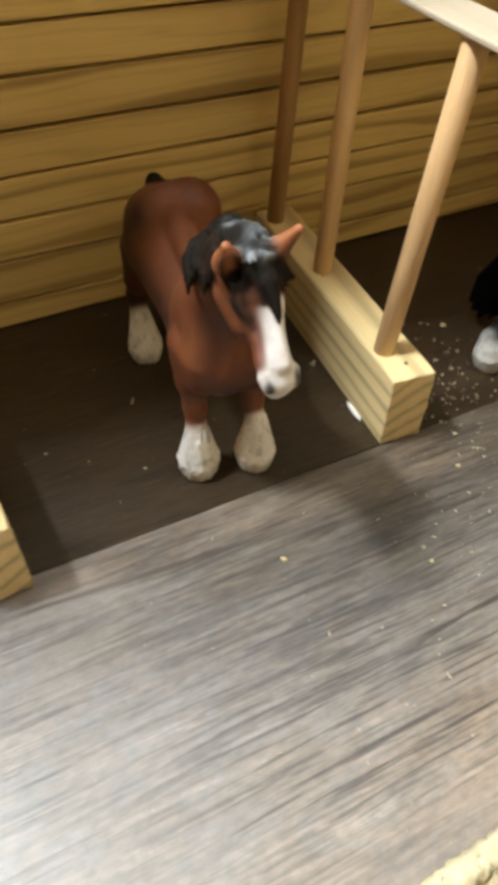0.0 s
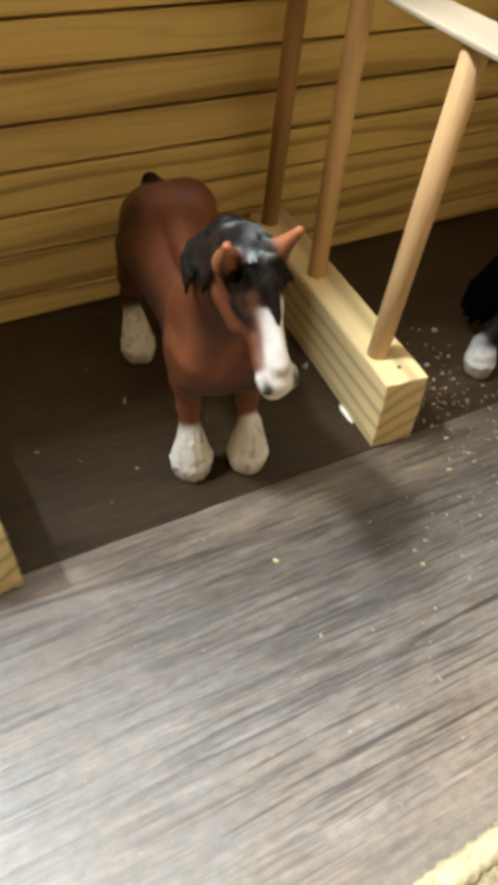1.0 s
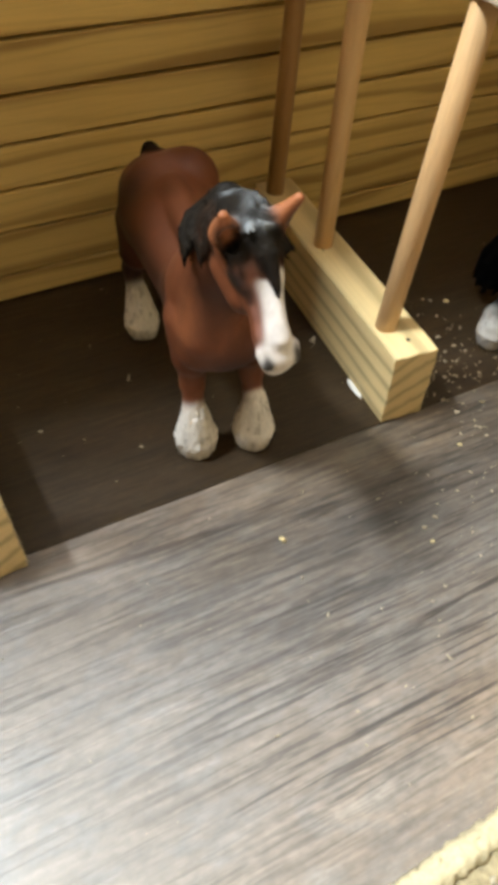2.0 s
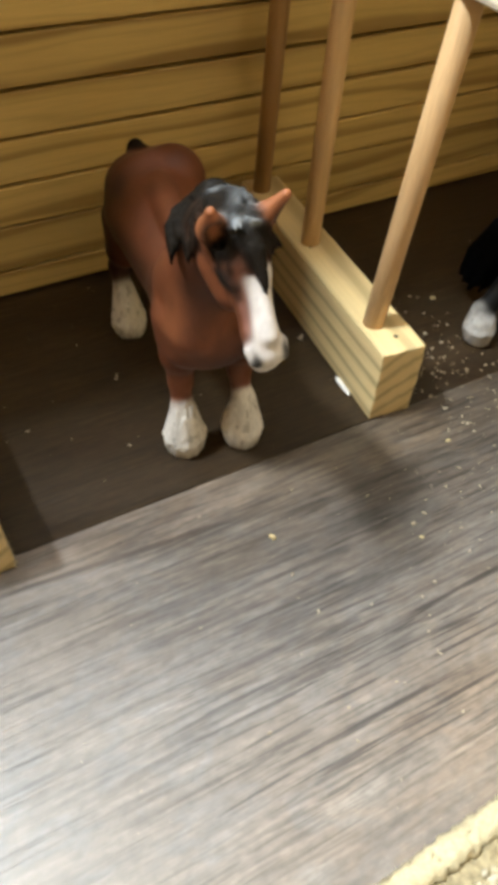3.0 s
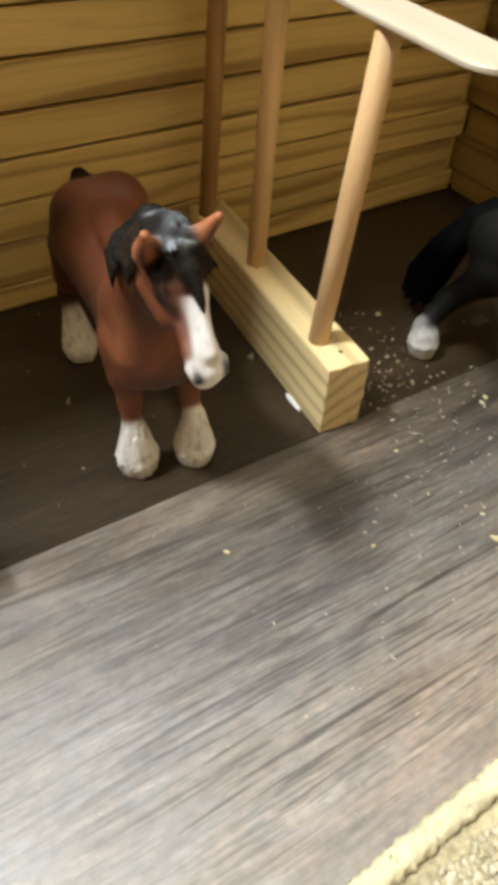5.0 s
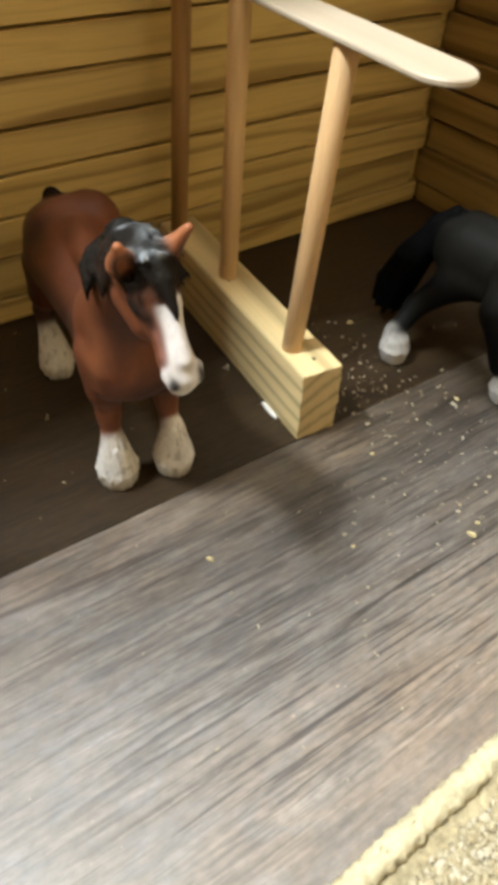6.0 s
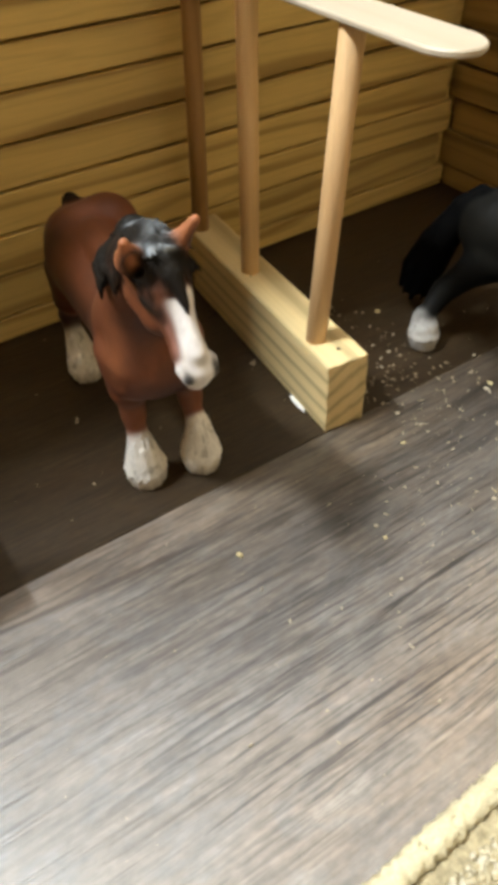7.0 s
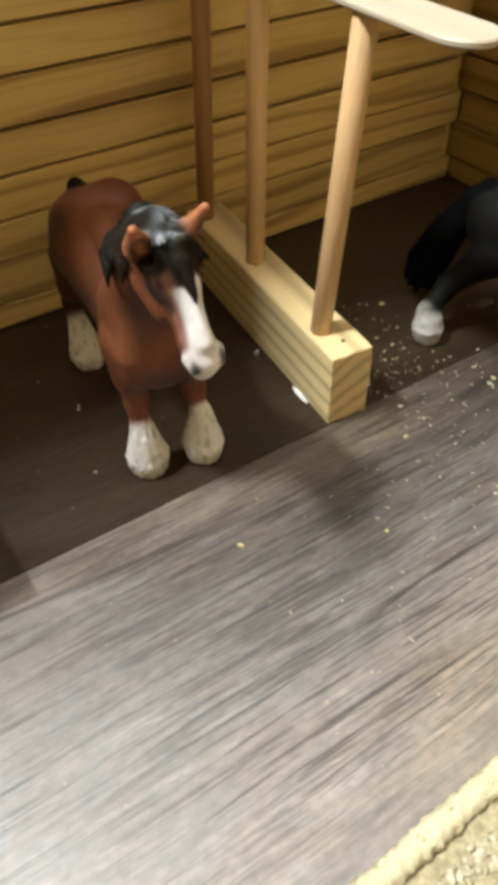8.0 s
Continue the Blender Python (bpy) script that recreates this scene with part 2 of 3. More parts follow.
n = Nodes("nub_yarn")
strand = n.noise(n.coords(), 1500.0, 3.0)
tone = n.ramp(n.add("ShaderNodeNewGeometry", "Random Per Island"), [(0.0, (0.43, 0.365, 0.225)), (0.5, (0.51, 0.45, 0.31)), (1.0, (0.60, 0.55, 0.43))])
nub_yarn = n.done(n.mix(0.5, tone, n.ramp(strand, [(0.3, 0.6), (0.7, 1.0)]), "MULTIPLY"), 0.95, strand, 0.5, 0.0005)

n = Nodes("window_glass")
n.shader.inputs["Transmission Weight"].default_value = 1.0
window_glass = n.done((0.95, 0.97, 0.97), 0.02)


def figurine(name, spec, rough):
    """Hand-painted plastic: the paint is a colour attribute, with brush mottling and a fine moulded relief."""
    n = Nodes(name)
    paint = n.add("ShaderNodeVertexColor", 0, [("layer_name", "paint")])
    hair = n.add("ShaderNodeVertexColor", 1, [("layer_name", "paint")])
    fine = n.noise(n.coords((1, 1, 0.35), False), 700.0, 3.0)
    broad = n.noise(n.coords((1, 1, 1), False), 85.0, 3.0)
    color = n.mix(0.6, paint, n.ramp(broad, [(0.32, 0.55), (0.66, 1.0)]), "MULTIPLY")
    color = n.mix(0.35, color, n.ramp(fine, [(0.3, 0.6), (0.7, 1.0)]), "MULTIPLY")
    rough_hair = n.math("SUBTRACT", 1.0, hair)
    crack = n.noise(n.coords((1, 1, 0.5), False), 420.0, 2.0, 0.6)
    color = n.mix(n.math("MULTIPLY", rough_hair, 0.6), color, n.ramp(crack, [(0.34, 0.45), (0.44, 1.0)]), "MULTIPLY")
    fine = n.math("ADD", fine, n.math("MULTIPLY", crack, n.math("MULTIPLY", rough_hair, 2.2)))
    return n.done(color, n.math("ADD", n.math("ADD", rough, n.math("MULTIPLY", rough_hair, 0.16)), n.math("MULTIPLY", broad, 0.12)), fine, n.math("MULTIPLY", n.math("SUBTRACT", 1.02, hair), 0.55), 0.0006, Specular_IOR_Level=n.math("MULTIPLY", spec, n.math("ADD", 0.12, n.math("MULTIPLY", hair, 0.88))))


horse_paint = figurine("horse_paint", 0.42, 0.50)
black_paint = figurine("black_paint", 0.06, 0.55)


# ---- mesh helpers ----
def mesh_of(name, bm, material, smooth=False):
    data = bpy.data.meshes.new(name)
    bm.to_mesh(data)
    bm.free()
    data.materials.append(material)
    if smooth:
        data.shade_smooth()
    return data


def part(name, bm, material, parent=None, label="", smooth=False):
    data = bm if isinstance(bm, bpy.types.Mesh) else mesh_of(name, bm, material, smooth)
    ob = new(name, data)
    ob.parent = parent
    if label:
        ob["label"] = label
    return ob


def box(lo, hi, bevel=0.0, seg=2, rough=0.0):
    """A box between two corners, its edges rounded; rough: how uneven its corners are."""
    bm = bmesh.new()
    bmesh.ops.create_cube(bm, size=1.0)
    for v in bm.verts:
        for k in range(3):
            v.co[k] = lo[k] + (v.co[k] + 0.5) * (hi[k] - lo[k]) + random.uniform(-rough, rough)
    if bevel:
        bmesh.ops.bevel(bm, geom=bm.edges[:], offset=bevel, segments=seg, affect="EDGES", profile=0.6)
    return bm


def rod(a, b, r, sides=24):
    """A dowel from a to b with softened rims."""
    a, b = Vector(a), Vector(b)
    turn = (b - a).to_track_quat("Z", "X").to_matrix()
    length, bm, rings = (b - a).length, bmesh.new(), []
    for d, q in ((0, r * 0.9), (r * 0.1, r), (length - r * 0.1, r), (length, r * 0.9)):
        rings.append([bm.verts.new(a + turn @ Vector((q * math.cos(k * math.tau / sides), q * math.sin(k * math.tau / sides), d))) for k in range(sides)])
    for one, two in zip(rings, rings[1:]):
        for k in range(sides):
            bm.faces.new((one[k], one[(k + 1) % sides], two[(k + 1) % sides], two[k]))
    bm.faces.new(rings[0][::-1])
    bm.faces.new(rings[-1])
    return bm


# ---- moulded figures: an implicit body of tapered limbs, turned into one mesh ----
def limb_distance(p, a, ra, b, rb):
    """Distance from points p to a tapered round limb."""
    a, b = np.array(a, np.float32), np.array(b, np.float32)
    ba = b - a
    h = np.clip(((p - a) @ ba) / max(float(ba @ ba), 1e-9), 0, 1)
    near = p - a - h[..., None] * ba
    return np.sqrt((near * near).sum(-1)) - (ra + (rb - ra) * h)


def moulded(name, limbs, cuts, stains, colors, step, blend, material):
    """limbs: (paint, a, ra, b, rb) in millimetres. cuts: limbs taken away; stains: paint alone. The result is one closed mesh that stands on z = 0."""
    pts = np.array([q for l in limbs for q in (l[1], l[3])], np.float32)
    pad = max(max(l[2], l[4]) for l in limbs) + 3 * blend
    lo, hi = pts.min(0) - pad, pts.max(0) + pad
    lo[2] = -2 * step
    size = np.ceil((hi - lo) / step).astype(int) + 1
    axes = [lo[k] + step * np.arange(size[k], dtype=np.float32) for k in range(3)]
    acc, locks = np.zeros(size, np.float32), np.zeros(size, np.float32)
    for limb in limbs:
        paint, a, ra, b, rb = limb[:5]
        soft, into = (0.3, locks) if len(limb) > 5 else (blend, acc)
        r = max(ra, rb) + 7 * soft
        span = [slice(max(0, int((min(a[k], b[k]) - r - lo[k]) / step)), min(size[k], int((max(a[k], b[k]) + r - lo[k]) / step) + 2)) for k in range(3)]
        g = np.stack(np.meshgrid(*[axes[k][span[k]] for k in range(3)], indexing="ij"), -1)
        into[tuple(span)] += np.exp(-np.clip(limb_distance(g, a, ra, b, rb) / soft, -60, 60))
    field = np.minimum(blend * (0.7 - np.log(np.maximum(acc, 1e-12))), 0.3 * (0.4 - np.log(np.maximum(locks, 1e-12))))
    for a, ra, b, rb in cuts:
        r = max(ra, rb) + 2
        span = [slice(max(0, int((min(a[k], b[k]) - r - lo[k]) / step)), min(size[k], int((max(a[k], b[k]) + r - lo[k]) / step) + 2)) for k in range(3)]
        g = np.stack(np.meshgrid(*[axes[k][span[k]] for k in range(3)], indexing="ij"), -1)
        field[tuple(span)] = np.maximum(field[tuple(span)], -limb_distance(g, a, ra, b, rb))
    field = np.maximum(field, -axes[2][None, None, :])
    # surface nets
    inside = field < 0
    cell = [slice(0, -1), slice(1, None)]
    count = np.zeros(size - 1, np.int16)
    for i in range(2):
        for j in range(2):
            for k in range(2):
                count += inside[cell[i], cell[j], cell[k]]
    cells = np.argwhere((count > 0) & (count < 8))
    index = np.full(size - 1, -1, np.int64)
    index[tuple(cells.T)] = np.arange(len(cells))
    total, times = np.zeros((len(cells), 3), np.float64), np.zeros(len(cells))
    corners = [(i, j, k) for i in range(2) for j in range(2) for k in range(2)]
    for p in corners:
        for axis in range(3):
            if p[axis]:
                continue
            q = list(p)
            q[axis] = 1
            fa = field[tuple((cells + p).T)]
            fb = field[tuple((cells + q).T)]
            cross = (fa < 0) != (fb < 0)
            t = np.where(cross, fa / np.where(cross, fa - fb, 1), 0)
            at = cells + np.array(p, float)
            at[:, axis] += t
            total += at * cross[:, None]
            times += cross
    verts = total / times[:, None]
    quads = []
    for axis in range(3):
        u, w = [k for k in range(3) if k != axis]
        a = np.take(inside, range(size[axis] - 1), axis)
        b = np.take(inside, range(1, size[axis]), axis)
        edge = np.argwhere(a != b)
        edge = edge[(edge[:, u] > 0) & (edge[:, w] > 0) & (edge[:, u] < size[u] - 1) & (edge[:, w] < size[w] - 1)]
        ring = []
        for du, dw in ((1, 1), (0, 1), (0, 0), (1, 0)):
            e = edge.copy()
            e[:, u] -= du
            e[:, w] -= dw
            ring.append(index[tuple(e.T)])
        ring = np.stack(ring, 1)
        flip = inside[tuple(edge.T)] == (axis == 1)
        ring[flip] = ring[flip][:, ::-1]
        quads.append(ring)
    quads = np.concatenate(quads)
    quads = quads[(quads >= 0).all(1)]
    # one light smoothing along the edges
    pairs = np.concatenate([quads[:, [k, (k + 1) % 4]] for k in range(4)])
    near, deg = np.zeros_like(verts), np.zeros(len(verts))
    for c in range(3):
        near[:, c] = np.bincount(pairs[:, 0], verts[pairs[:, 1], c], len(verts)) + np.bincount(pairs[:, 1], verts[pairs[:, 0], c], len(verts))
    deg = np.bincount(pairs[:, 0], minlength=len(verts)) + np.bincount(pairs[:, 1], minlength=len(verts))
    verts = 0.5 * verts + 0.5 * near / np.maximum(deg, 1)[:, None]
    places = (lo + verts * step).astype(np.float32)
    names = list(colors)
    weight = np.zeros((len(places), len(names)), np.float32)
    for paint, a, ra, b, rb, *_ in limbs:
        weight[:, names.index(paint)] += (5.0 if paint in ("hair", "frost") else 1.0) * np.exp(-np.clip(limb_distance(places, a, ra, b, rb) / 0.45, -8, 40))
    hairy = weight[:, names.index("hair")] / (weight.sum(1) + 1e-20)
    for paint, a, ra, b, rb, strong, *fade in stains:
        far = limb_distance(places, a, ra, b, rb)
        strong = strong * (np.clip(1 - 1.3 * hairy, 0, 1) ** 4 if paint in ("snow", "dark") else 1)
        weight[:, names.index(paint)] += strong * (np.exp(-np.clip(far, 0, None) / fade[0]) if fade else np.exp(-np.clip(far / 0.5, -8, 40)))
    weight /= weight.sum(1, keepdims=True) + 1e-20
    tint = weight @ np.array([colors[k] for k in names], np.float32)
    data = bpy.data.meshes.new(name)
    data.from_pydata((places * MM).tolist(), [], quads.tolist())
    layer = data.color_attributes.new("paint", "FLOAT_COLOR", "POINT")
    layer.data.foreach_set("color", np.clip(tint, 0, 1).ravel())
    data.materials.append(material)
    data.shade_smooth()
    return new(name, data)


# ---- room ----
def tag_structure(ob, label, category):
    return tagged(ob, label, category, kind="structure")


THICK = 0.12
wall_north = tag_structure(part("wall_north", box((WEST, NORTH, 0), (EAST, NORTH + THICK, TOP)), room_paint), "plain warm beige painted room wall", "wall")
wall_south = tag_structure(part("wall_south", box((WEST, SOUTH - THICK, 0), (EAST, SOUTH, TOP)), room_paint), "plain warm beige painted room wall", "wall")
wall_east = tag_structure(part("wall_east", box((EAST, SOUTH - THICK, 0), (EAST + THICK, NORTH + THICK, TOP)), room_paint), "plain warm beige painted room wall", "wall")
bm = bmesh.new()
for lo, hi in (((SOUTH - THICK, 0), (WIN_Y0, TOP)), ((WIN_Y1, 0), (NORTH + THICK, TOP)), ((WIN_Y0, 0), (WIN_Y1, WIN_Z0)), ((WIN_Y0, WIN_Z1), (WIN_Y1, TOP))):
    m = Matrix.Translation((WEST - THICK / 2, (lo[0] + hi[0]) / 2, (lo[1] + hi[1]) / 2)) @ Matrix.Diagonal((THICK, hi[0] - lo[0], hi[1] - lo[1], 1))
    bmesh.ops.create_cube(bm, size=1.0, matrix=m)
wall_west = tag_structure(part("wall_west", bm, room_paint), "plain warm beige room wall with a window opening", "wall")
ceiling = tag_structure(part("ceiling", box((WEST - THICK, SOUTH - THICK, TOP), (EAST + THICK, NORTH + THICK, TOP + 0.1)), ceiling_paint), "plain white painted ceiling", "ceiling")
window_1 = tag_structure(new("window_1"), "white framed window letting in daylight", "window")
window_1.location = (WEST - 0.09, mid_y, WIN_Z0)
half, tall = (WIN_Y1 - WIN_Y0) / 2 - 0.002, WIN_Z1 - WIN_Z0 - 0.002
for lo, hi in (((-0.02, -half, 0.002), (0.02, half, 0.05)), ((-0.02, -half, tall - 0.05), (0.02, half, tall)), ((-0.02, -half, 0.051), (0.02, -half + 0.05, tall - 0.051)), ((-0.02, half - 0.05, 0.051), (0.02, half, tall - 0.051))):
    part("window_frame", box(lo, hi, 0.004), frame_paint, window_1)
pane = part("pane", box((-0.003, -half + 0.051, 0.052), (0.003, half - 0.051, tall - 0.052)), window_glass, window_1, "clear window pane")
pane.visible_shadow = False

# ---- horses ----
COATS = {
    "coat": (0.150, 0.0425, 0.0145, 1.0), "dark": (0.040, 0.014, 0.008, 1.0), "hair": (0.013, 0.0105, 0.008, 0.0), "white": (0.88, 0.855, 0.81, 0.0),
    "snow": (0.72, 0.68, 0.66, 1.0), "hoof": (0.10, 0.065, 0.04, 1.0), "eye": (0.006, 0.005, 0.005, 1.0), "ear": (0.40, 0.140, 0.055, 1.0), "pink": (0.28, 0.13, 0.10, 1.0),
    "leg": (0.19, 0.060, 0.023, 1.0), "frost": (0.32, 0.35, 0.38, 0.3),
}


def foot(limbs, x, y, top, lean=(0, 0), r=8.2, locks=44):
    """A feathered draught-horse foot: a pear of hair with locks that fall from the cannon over the hoof rim."""
    tx, ty = x + lean[0], y + lean[1]
    limbs.append(("white", (tx, ty, top - 2), 4.0, (x + lean[0] * 0.25, y + lean[1] * 0.25, 11), r - 0.9))
    limbs.append(("white", (x, y, 9), r - 0.5, (x, y - 0.4, 5.5), r - 0.7))
    limbs.append(("hoof", (x, y - 0.8, 3), r - 1.5, (x, y - 0.8, 0), r - 1.3))
    for k in range(locks):
        a = k * math.tau / locks + random.uniform(-0.12, 0.12)
        c, s = math.cos(a), math.sin(a)
        z0, wide, up = random.uniform(10, top - 1), r - random.uniform(0.7, 1.3), random.uniform(5.5, 8.5)
        lift = (z0 - 8) / (top - 8)
        neck = (r - 0.9) * (1 - lift) + 4.0 * lift - 0.7
        first = (x + (tx - x) * lift + c * neck, y + (ty - y) * lift + s * neck, z0)
        mid, last = (x + c * wide, y + s * wide, up), (x + c * (wide - 0.9), y + s * (wide - 0.9) - 0.3, random.uniform(0.6, 2.6))
        limbs.append(("white", first, 0.8, mid, random.uniform(0.8, 1.25), 1))
        limbs.append(("white", mid, 0.9, last, random.uniform(0.6, 1.0), 1))


def brown_horse():
    L = []
    # trunk
    L += [("coat", (-59.6, 38, 61), 15.6, (-53.5, 82, 62), 19.5), ("coat", (-52, 88, 62.5), 19.5, (-51.5, 94, 62), 17.5), ("coat", (-62, 19, 59), 17.5, (-60.8, 31, 62), 15.8)]
    L += [("coat", (-62, 32, 79), 6, (-55, 74, 76), 6), ("coat", (-71.5, 19, 64), 9.5, (-71.5, 20, 47), 7.5), ("coat", (-52.5, 16, 62), 9.5, (-51, 17, 46), 7.5)]
    L += [("coat", (-69.5, 10, 68), 7.2, (-71, 14.5, 54), 7.5), ("coat", (-55, 7, 63), 7.5, (-53, 12, 54), 7.5), ("coat", (-67.5, 9, 87), 9.0, (-69.0, 12, 64), 10.2)]
    L += [("coat", (-57.5, 86, 69.0), 12.5, (-57.0, 93, 67), 12.0), ("coat", (-44.5, 86, 71.0), 13.0, (-44.0, 93, 68), 12.5)]
    # neck and head
    L += [("coat", (-63, 21, 72), 15.5, (-67.5, -2, 103), 9.3), ("coat", (-69, -8, 108), 7.6, (-69.2, -17.5, 104), 7.0), ("coat", (-69, -9, 99), 7.8, (-69.2, -15, 95), 6.6)]
    L += [("coat", (-68.4, -18, 103), 6.4, (-69.0, -27, 91), 4.8), ("coat", (-69.2, -28, 90), 4.9, (-69, -30.8, 86), 4.9), ("coat", (-69, -29.5, 82.8), 3.8, (-69, -27.5, 82.5), 3.6)]
    L += [("coat", (-67.6, -23.2, 106), 2.2, (-68.6, -32.0, 92), 2.7), ("coat", (-74.6, -17.5, 104.2), 1.5, (-73.6, -22, 102), 1.2), ("coat", (-63.6, -17.5, 104.2), 1.5, (-64.6, -22, 102), 1.2)]
    L += [("coat", (-64.4, -31.2, 88.4), 1.9, (-65.0, -33.4, 86.2), 1.7), ("coat", (-73.6, -31.2, 88.4), 1.9, (-73.0, -33.4, 86.2), 1.7)]
    # ears, cupped forwards
    for x0, xm, x1, wide in ((-72.6, -75.4, -77.6, 3.9), (-65.0, -62.4, -58.6, 3.4)):
        L += [("ear", (x0, -10.0, 106), 3.0, (xm, -14.5, 112.5), wide), ("ear", (xm, -14.5, 112.5), wide, (x1, -18.4, 119.4), 1.9)]
    # legs
    L += [("leg", (-71.5, 20.5, 47), 6.8, (-71.5, 21.5, 33), 4.8), ("leg", (-71.5, 21.5, 33), 4.6, (-72.0, 20.5, 20), 3.9)]
    L += [("leg", (-50.5, 17.5, 46), 6.8, (-50, 18, 33), 4.8), ("leg", (-50, 18, 33), 4.6, (-50, 16.5, 20), 3.9)]
    L += [("coat", (-60, 92, 54), 13, (-63, 97, 40), 8.5), ("dark", (-63, 98, 40), 7.0, (-65, 102, 29), 4.8), ("dark", (-65, 102, 29), 4.6, (-66, 98, 19), 3.9)]
    L += [("coat", (-43, 94, 54), 13, (-41, 101, 40), 8.5), ("dark", (-41, 102, 40), 7.0, (-40, 106, 29), 4.8), ("dark", (-40, 106, 29), 4.6, (-41, 102, 19), 3.9)]
    foot(L, -71.8, 19.8, 26)
    foot(L, -50.2, 14.4, 26)
    foot(L, -66.0, 93.5, 24, (0.5, 5), 7.8)
    foot(L, -41.5, 99.0, 24, (0, 5), 7.8)
    # docked tail
    L += [("hair", (-51.5, 100, 77), 3.2, (-51.5, 105, 76.0), 3.4), ("hair", (-51.5, 105, 76.0), 3.4, (-52, 112, 66), 4.0), ("hair", (-52, 112, 66), 4.0, (-53, 113, 50), 2.6)]
    # mane: a mass over the crest, then locks hanging on both sides, and the forelock
    L += [("hair", (-68, -6, 111.5), 4.4, (-66, 4, 108.5), 5.2), ("hair", (-66, 4, 108.5), 5.2, (-63.5, 17, 99), 5.0), ("hair", (-63.5, 17, 99), 5.0, (-62, 27, 87), 3.0)]
    L += [("hair", (-71.5, -2, 107), 4.4, (-72.5, 8, 100), 4.6), ("hair", (-61, -2, 107), 4.6, (-57.5, 8, 98), 4.6)]
    for k in range(26):
        u = k / 25
        root = (-67.5 + 4.5 * u, -7 + 27 * u, 116.0 - 14 * u)
        q = random.uniform(-1, 1)
        knee = (root[0] + 8.4 + q * 0.8, root[1] + random.uniform(-1.5, 1.0), root[2] - 7)
        tip = (root[0] + 12.9 + q, root[1] + random.uniform(-3.5, 2.0), root[2] - 16 + random.uniform(-8, 10))
        L += [("hair", root, 1.4, knee, 1.7, 1), ("hair", knee, 1.6, tip, 0.4, 1)]
    # broad pointed tongues of hair on the near side of the neck
    for u, tip in ((0.95, (-74.6, 15, 90)), (0.80, (-77.2, 9, 92)), (0.62, (-79.0, 3.2, 93.4)), (0.47, (-78.2, 1.0, 98.5)), (0.30, (-77.2, -4.0, 97.0)), (0.14, (-76.2, -6.0, 100.5)), (0.02, (-75.4, -8.0, 104))):
        root, end = Vector((-68.2 + 4.5 * u, -7 + 27 * u, 114.6 - 14 * u)), Vector(tip)
        knee = Vector((root.x * 0.45 + end.x * 0.55 - 1.2, root.y * 0.65 + end.y * 0.35, root.z * 0.68 + end.z * 0.32))
        for k in range(7):
            side = (k - 3) / 3
            near = Vector((0.4 * random.uniform(-1, 1), side * 2.1, side * 0.8))
            point = end + Vector((random.uniform(-0.4, 0.3), side * 1.1, abs(side) * 3.6 + random.uniform(-1.0, 1.5)))
            mid = knee * 0.45 + point * 0.55 + near * 0.6 + Vector((-0.5, 0, 0.3))
            L += [("hair", tuple(root + near * 0.7), 1.2, tuple(knee + near), 1.15, 1), ("hair", tuple(knee + near), 1.15, tuple(mid), 1.0, 1), ("hair", tuple(mid), 1.0, tuple(point), 0.35, 1)]
    # tousled crest, its curls brushed with grey
    for k in range(230):
        u = random.uniform(-0.6, 0.9)
        at = Vector((-67.8 + 3 * u, -8 + 18 * u, 116.4 - 8.5 * max(u, 0) + 3.2 * min(u, 0)))
        off = Vector((random.uniform(-6, 6), random.uniform(-2, 2), 0))
        off.z = -0.09 * off.x * off.x + random.uniform(-0.3, 1.1)
        curl = at + off * 1.2 + Vector((random.uniform(-2, 2), random.uniform(-2.6, 1.4), -0.7))
        pale = k % 3 == 0 and abs(off.x) < 4.2 and u < 0.6
        L.append(("frost" if pale else "hair", tuple(at + off), random.uniform(0.5, 0.9), tuple(curl), random.uniform(0.35, 0.6), 1))
    # forelock: parted over the brow, one long lock down the blaze
    for k in range(25):
        u = (k - 12) / 12
        root, knee = (-69 + 3.8 * u, -8, 115.0), (-68.8 + 6.8 * u, -19.0 + 3.0 * abs(u), 112.2 - 2.8 * abs(u))
        tip = (-68.2 + (8.2 if u < 0 else 10.4) * u + random.uniform(-0.8, 0.8), -24.6 + 8.0 * abs(u) ** 1.4, 107.4 - 2.0 * abs(u) + random.uniform(-1.6, 1.6))
        L += [("hair", root, 1.8, knee, 1.7, 1), ("hair", knee, 1.7, tip, 0.4, 1)]
    for knee, tip in (((-68.0, -22.5, 110.0), (-68.4, -29.4, 101.6)), ((-68.9, -22.6, 109.6), (-68.6, -28.6, 103.0)), ((-67.2, -22.4, 109.8), (-67.6, -28.4, 103.4)), ((-74.2, -17.2, 108.6), (-75.8, -19.2, 104.4)), ((-73.2, -19.0, 108.6), (-74.4, -21.8, 104.8))):
        L += [("hair", (-68.6, -14.0, 114.4), 1.8, knee, 1.7, 1), ("hair", knee, 1.6, tip, 0.4, 1)]
    cuts = [((-75.9, -18.3, 113.2), 2.6, (-75.2, -17.2, 110.6), 1.8), ((-76.0, -18.6, 113.2), 2.6, (-77.1, -21.4, 117.2), 1.3), ((-60.2, -18.9, 111.9), 2.0, (-57.2, -22.0, 117.6), 1.1)]
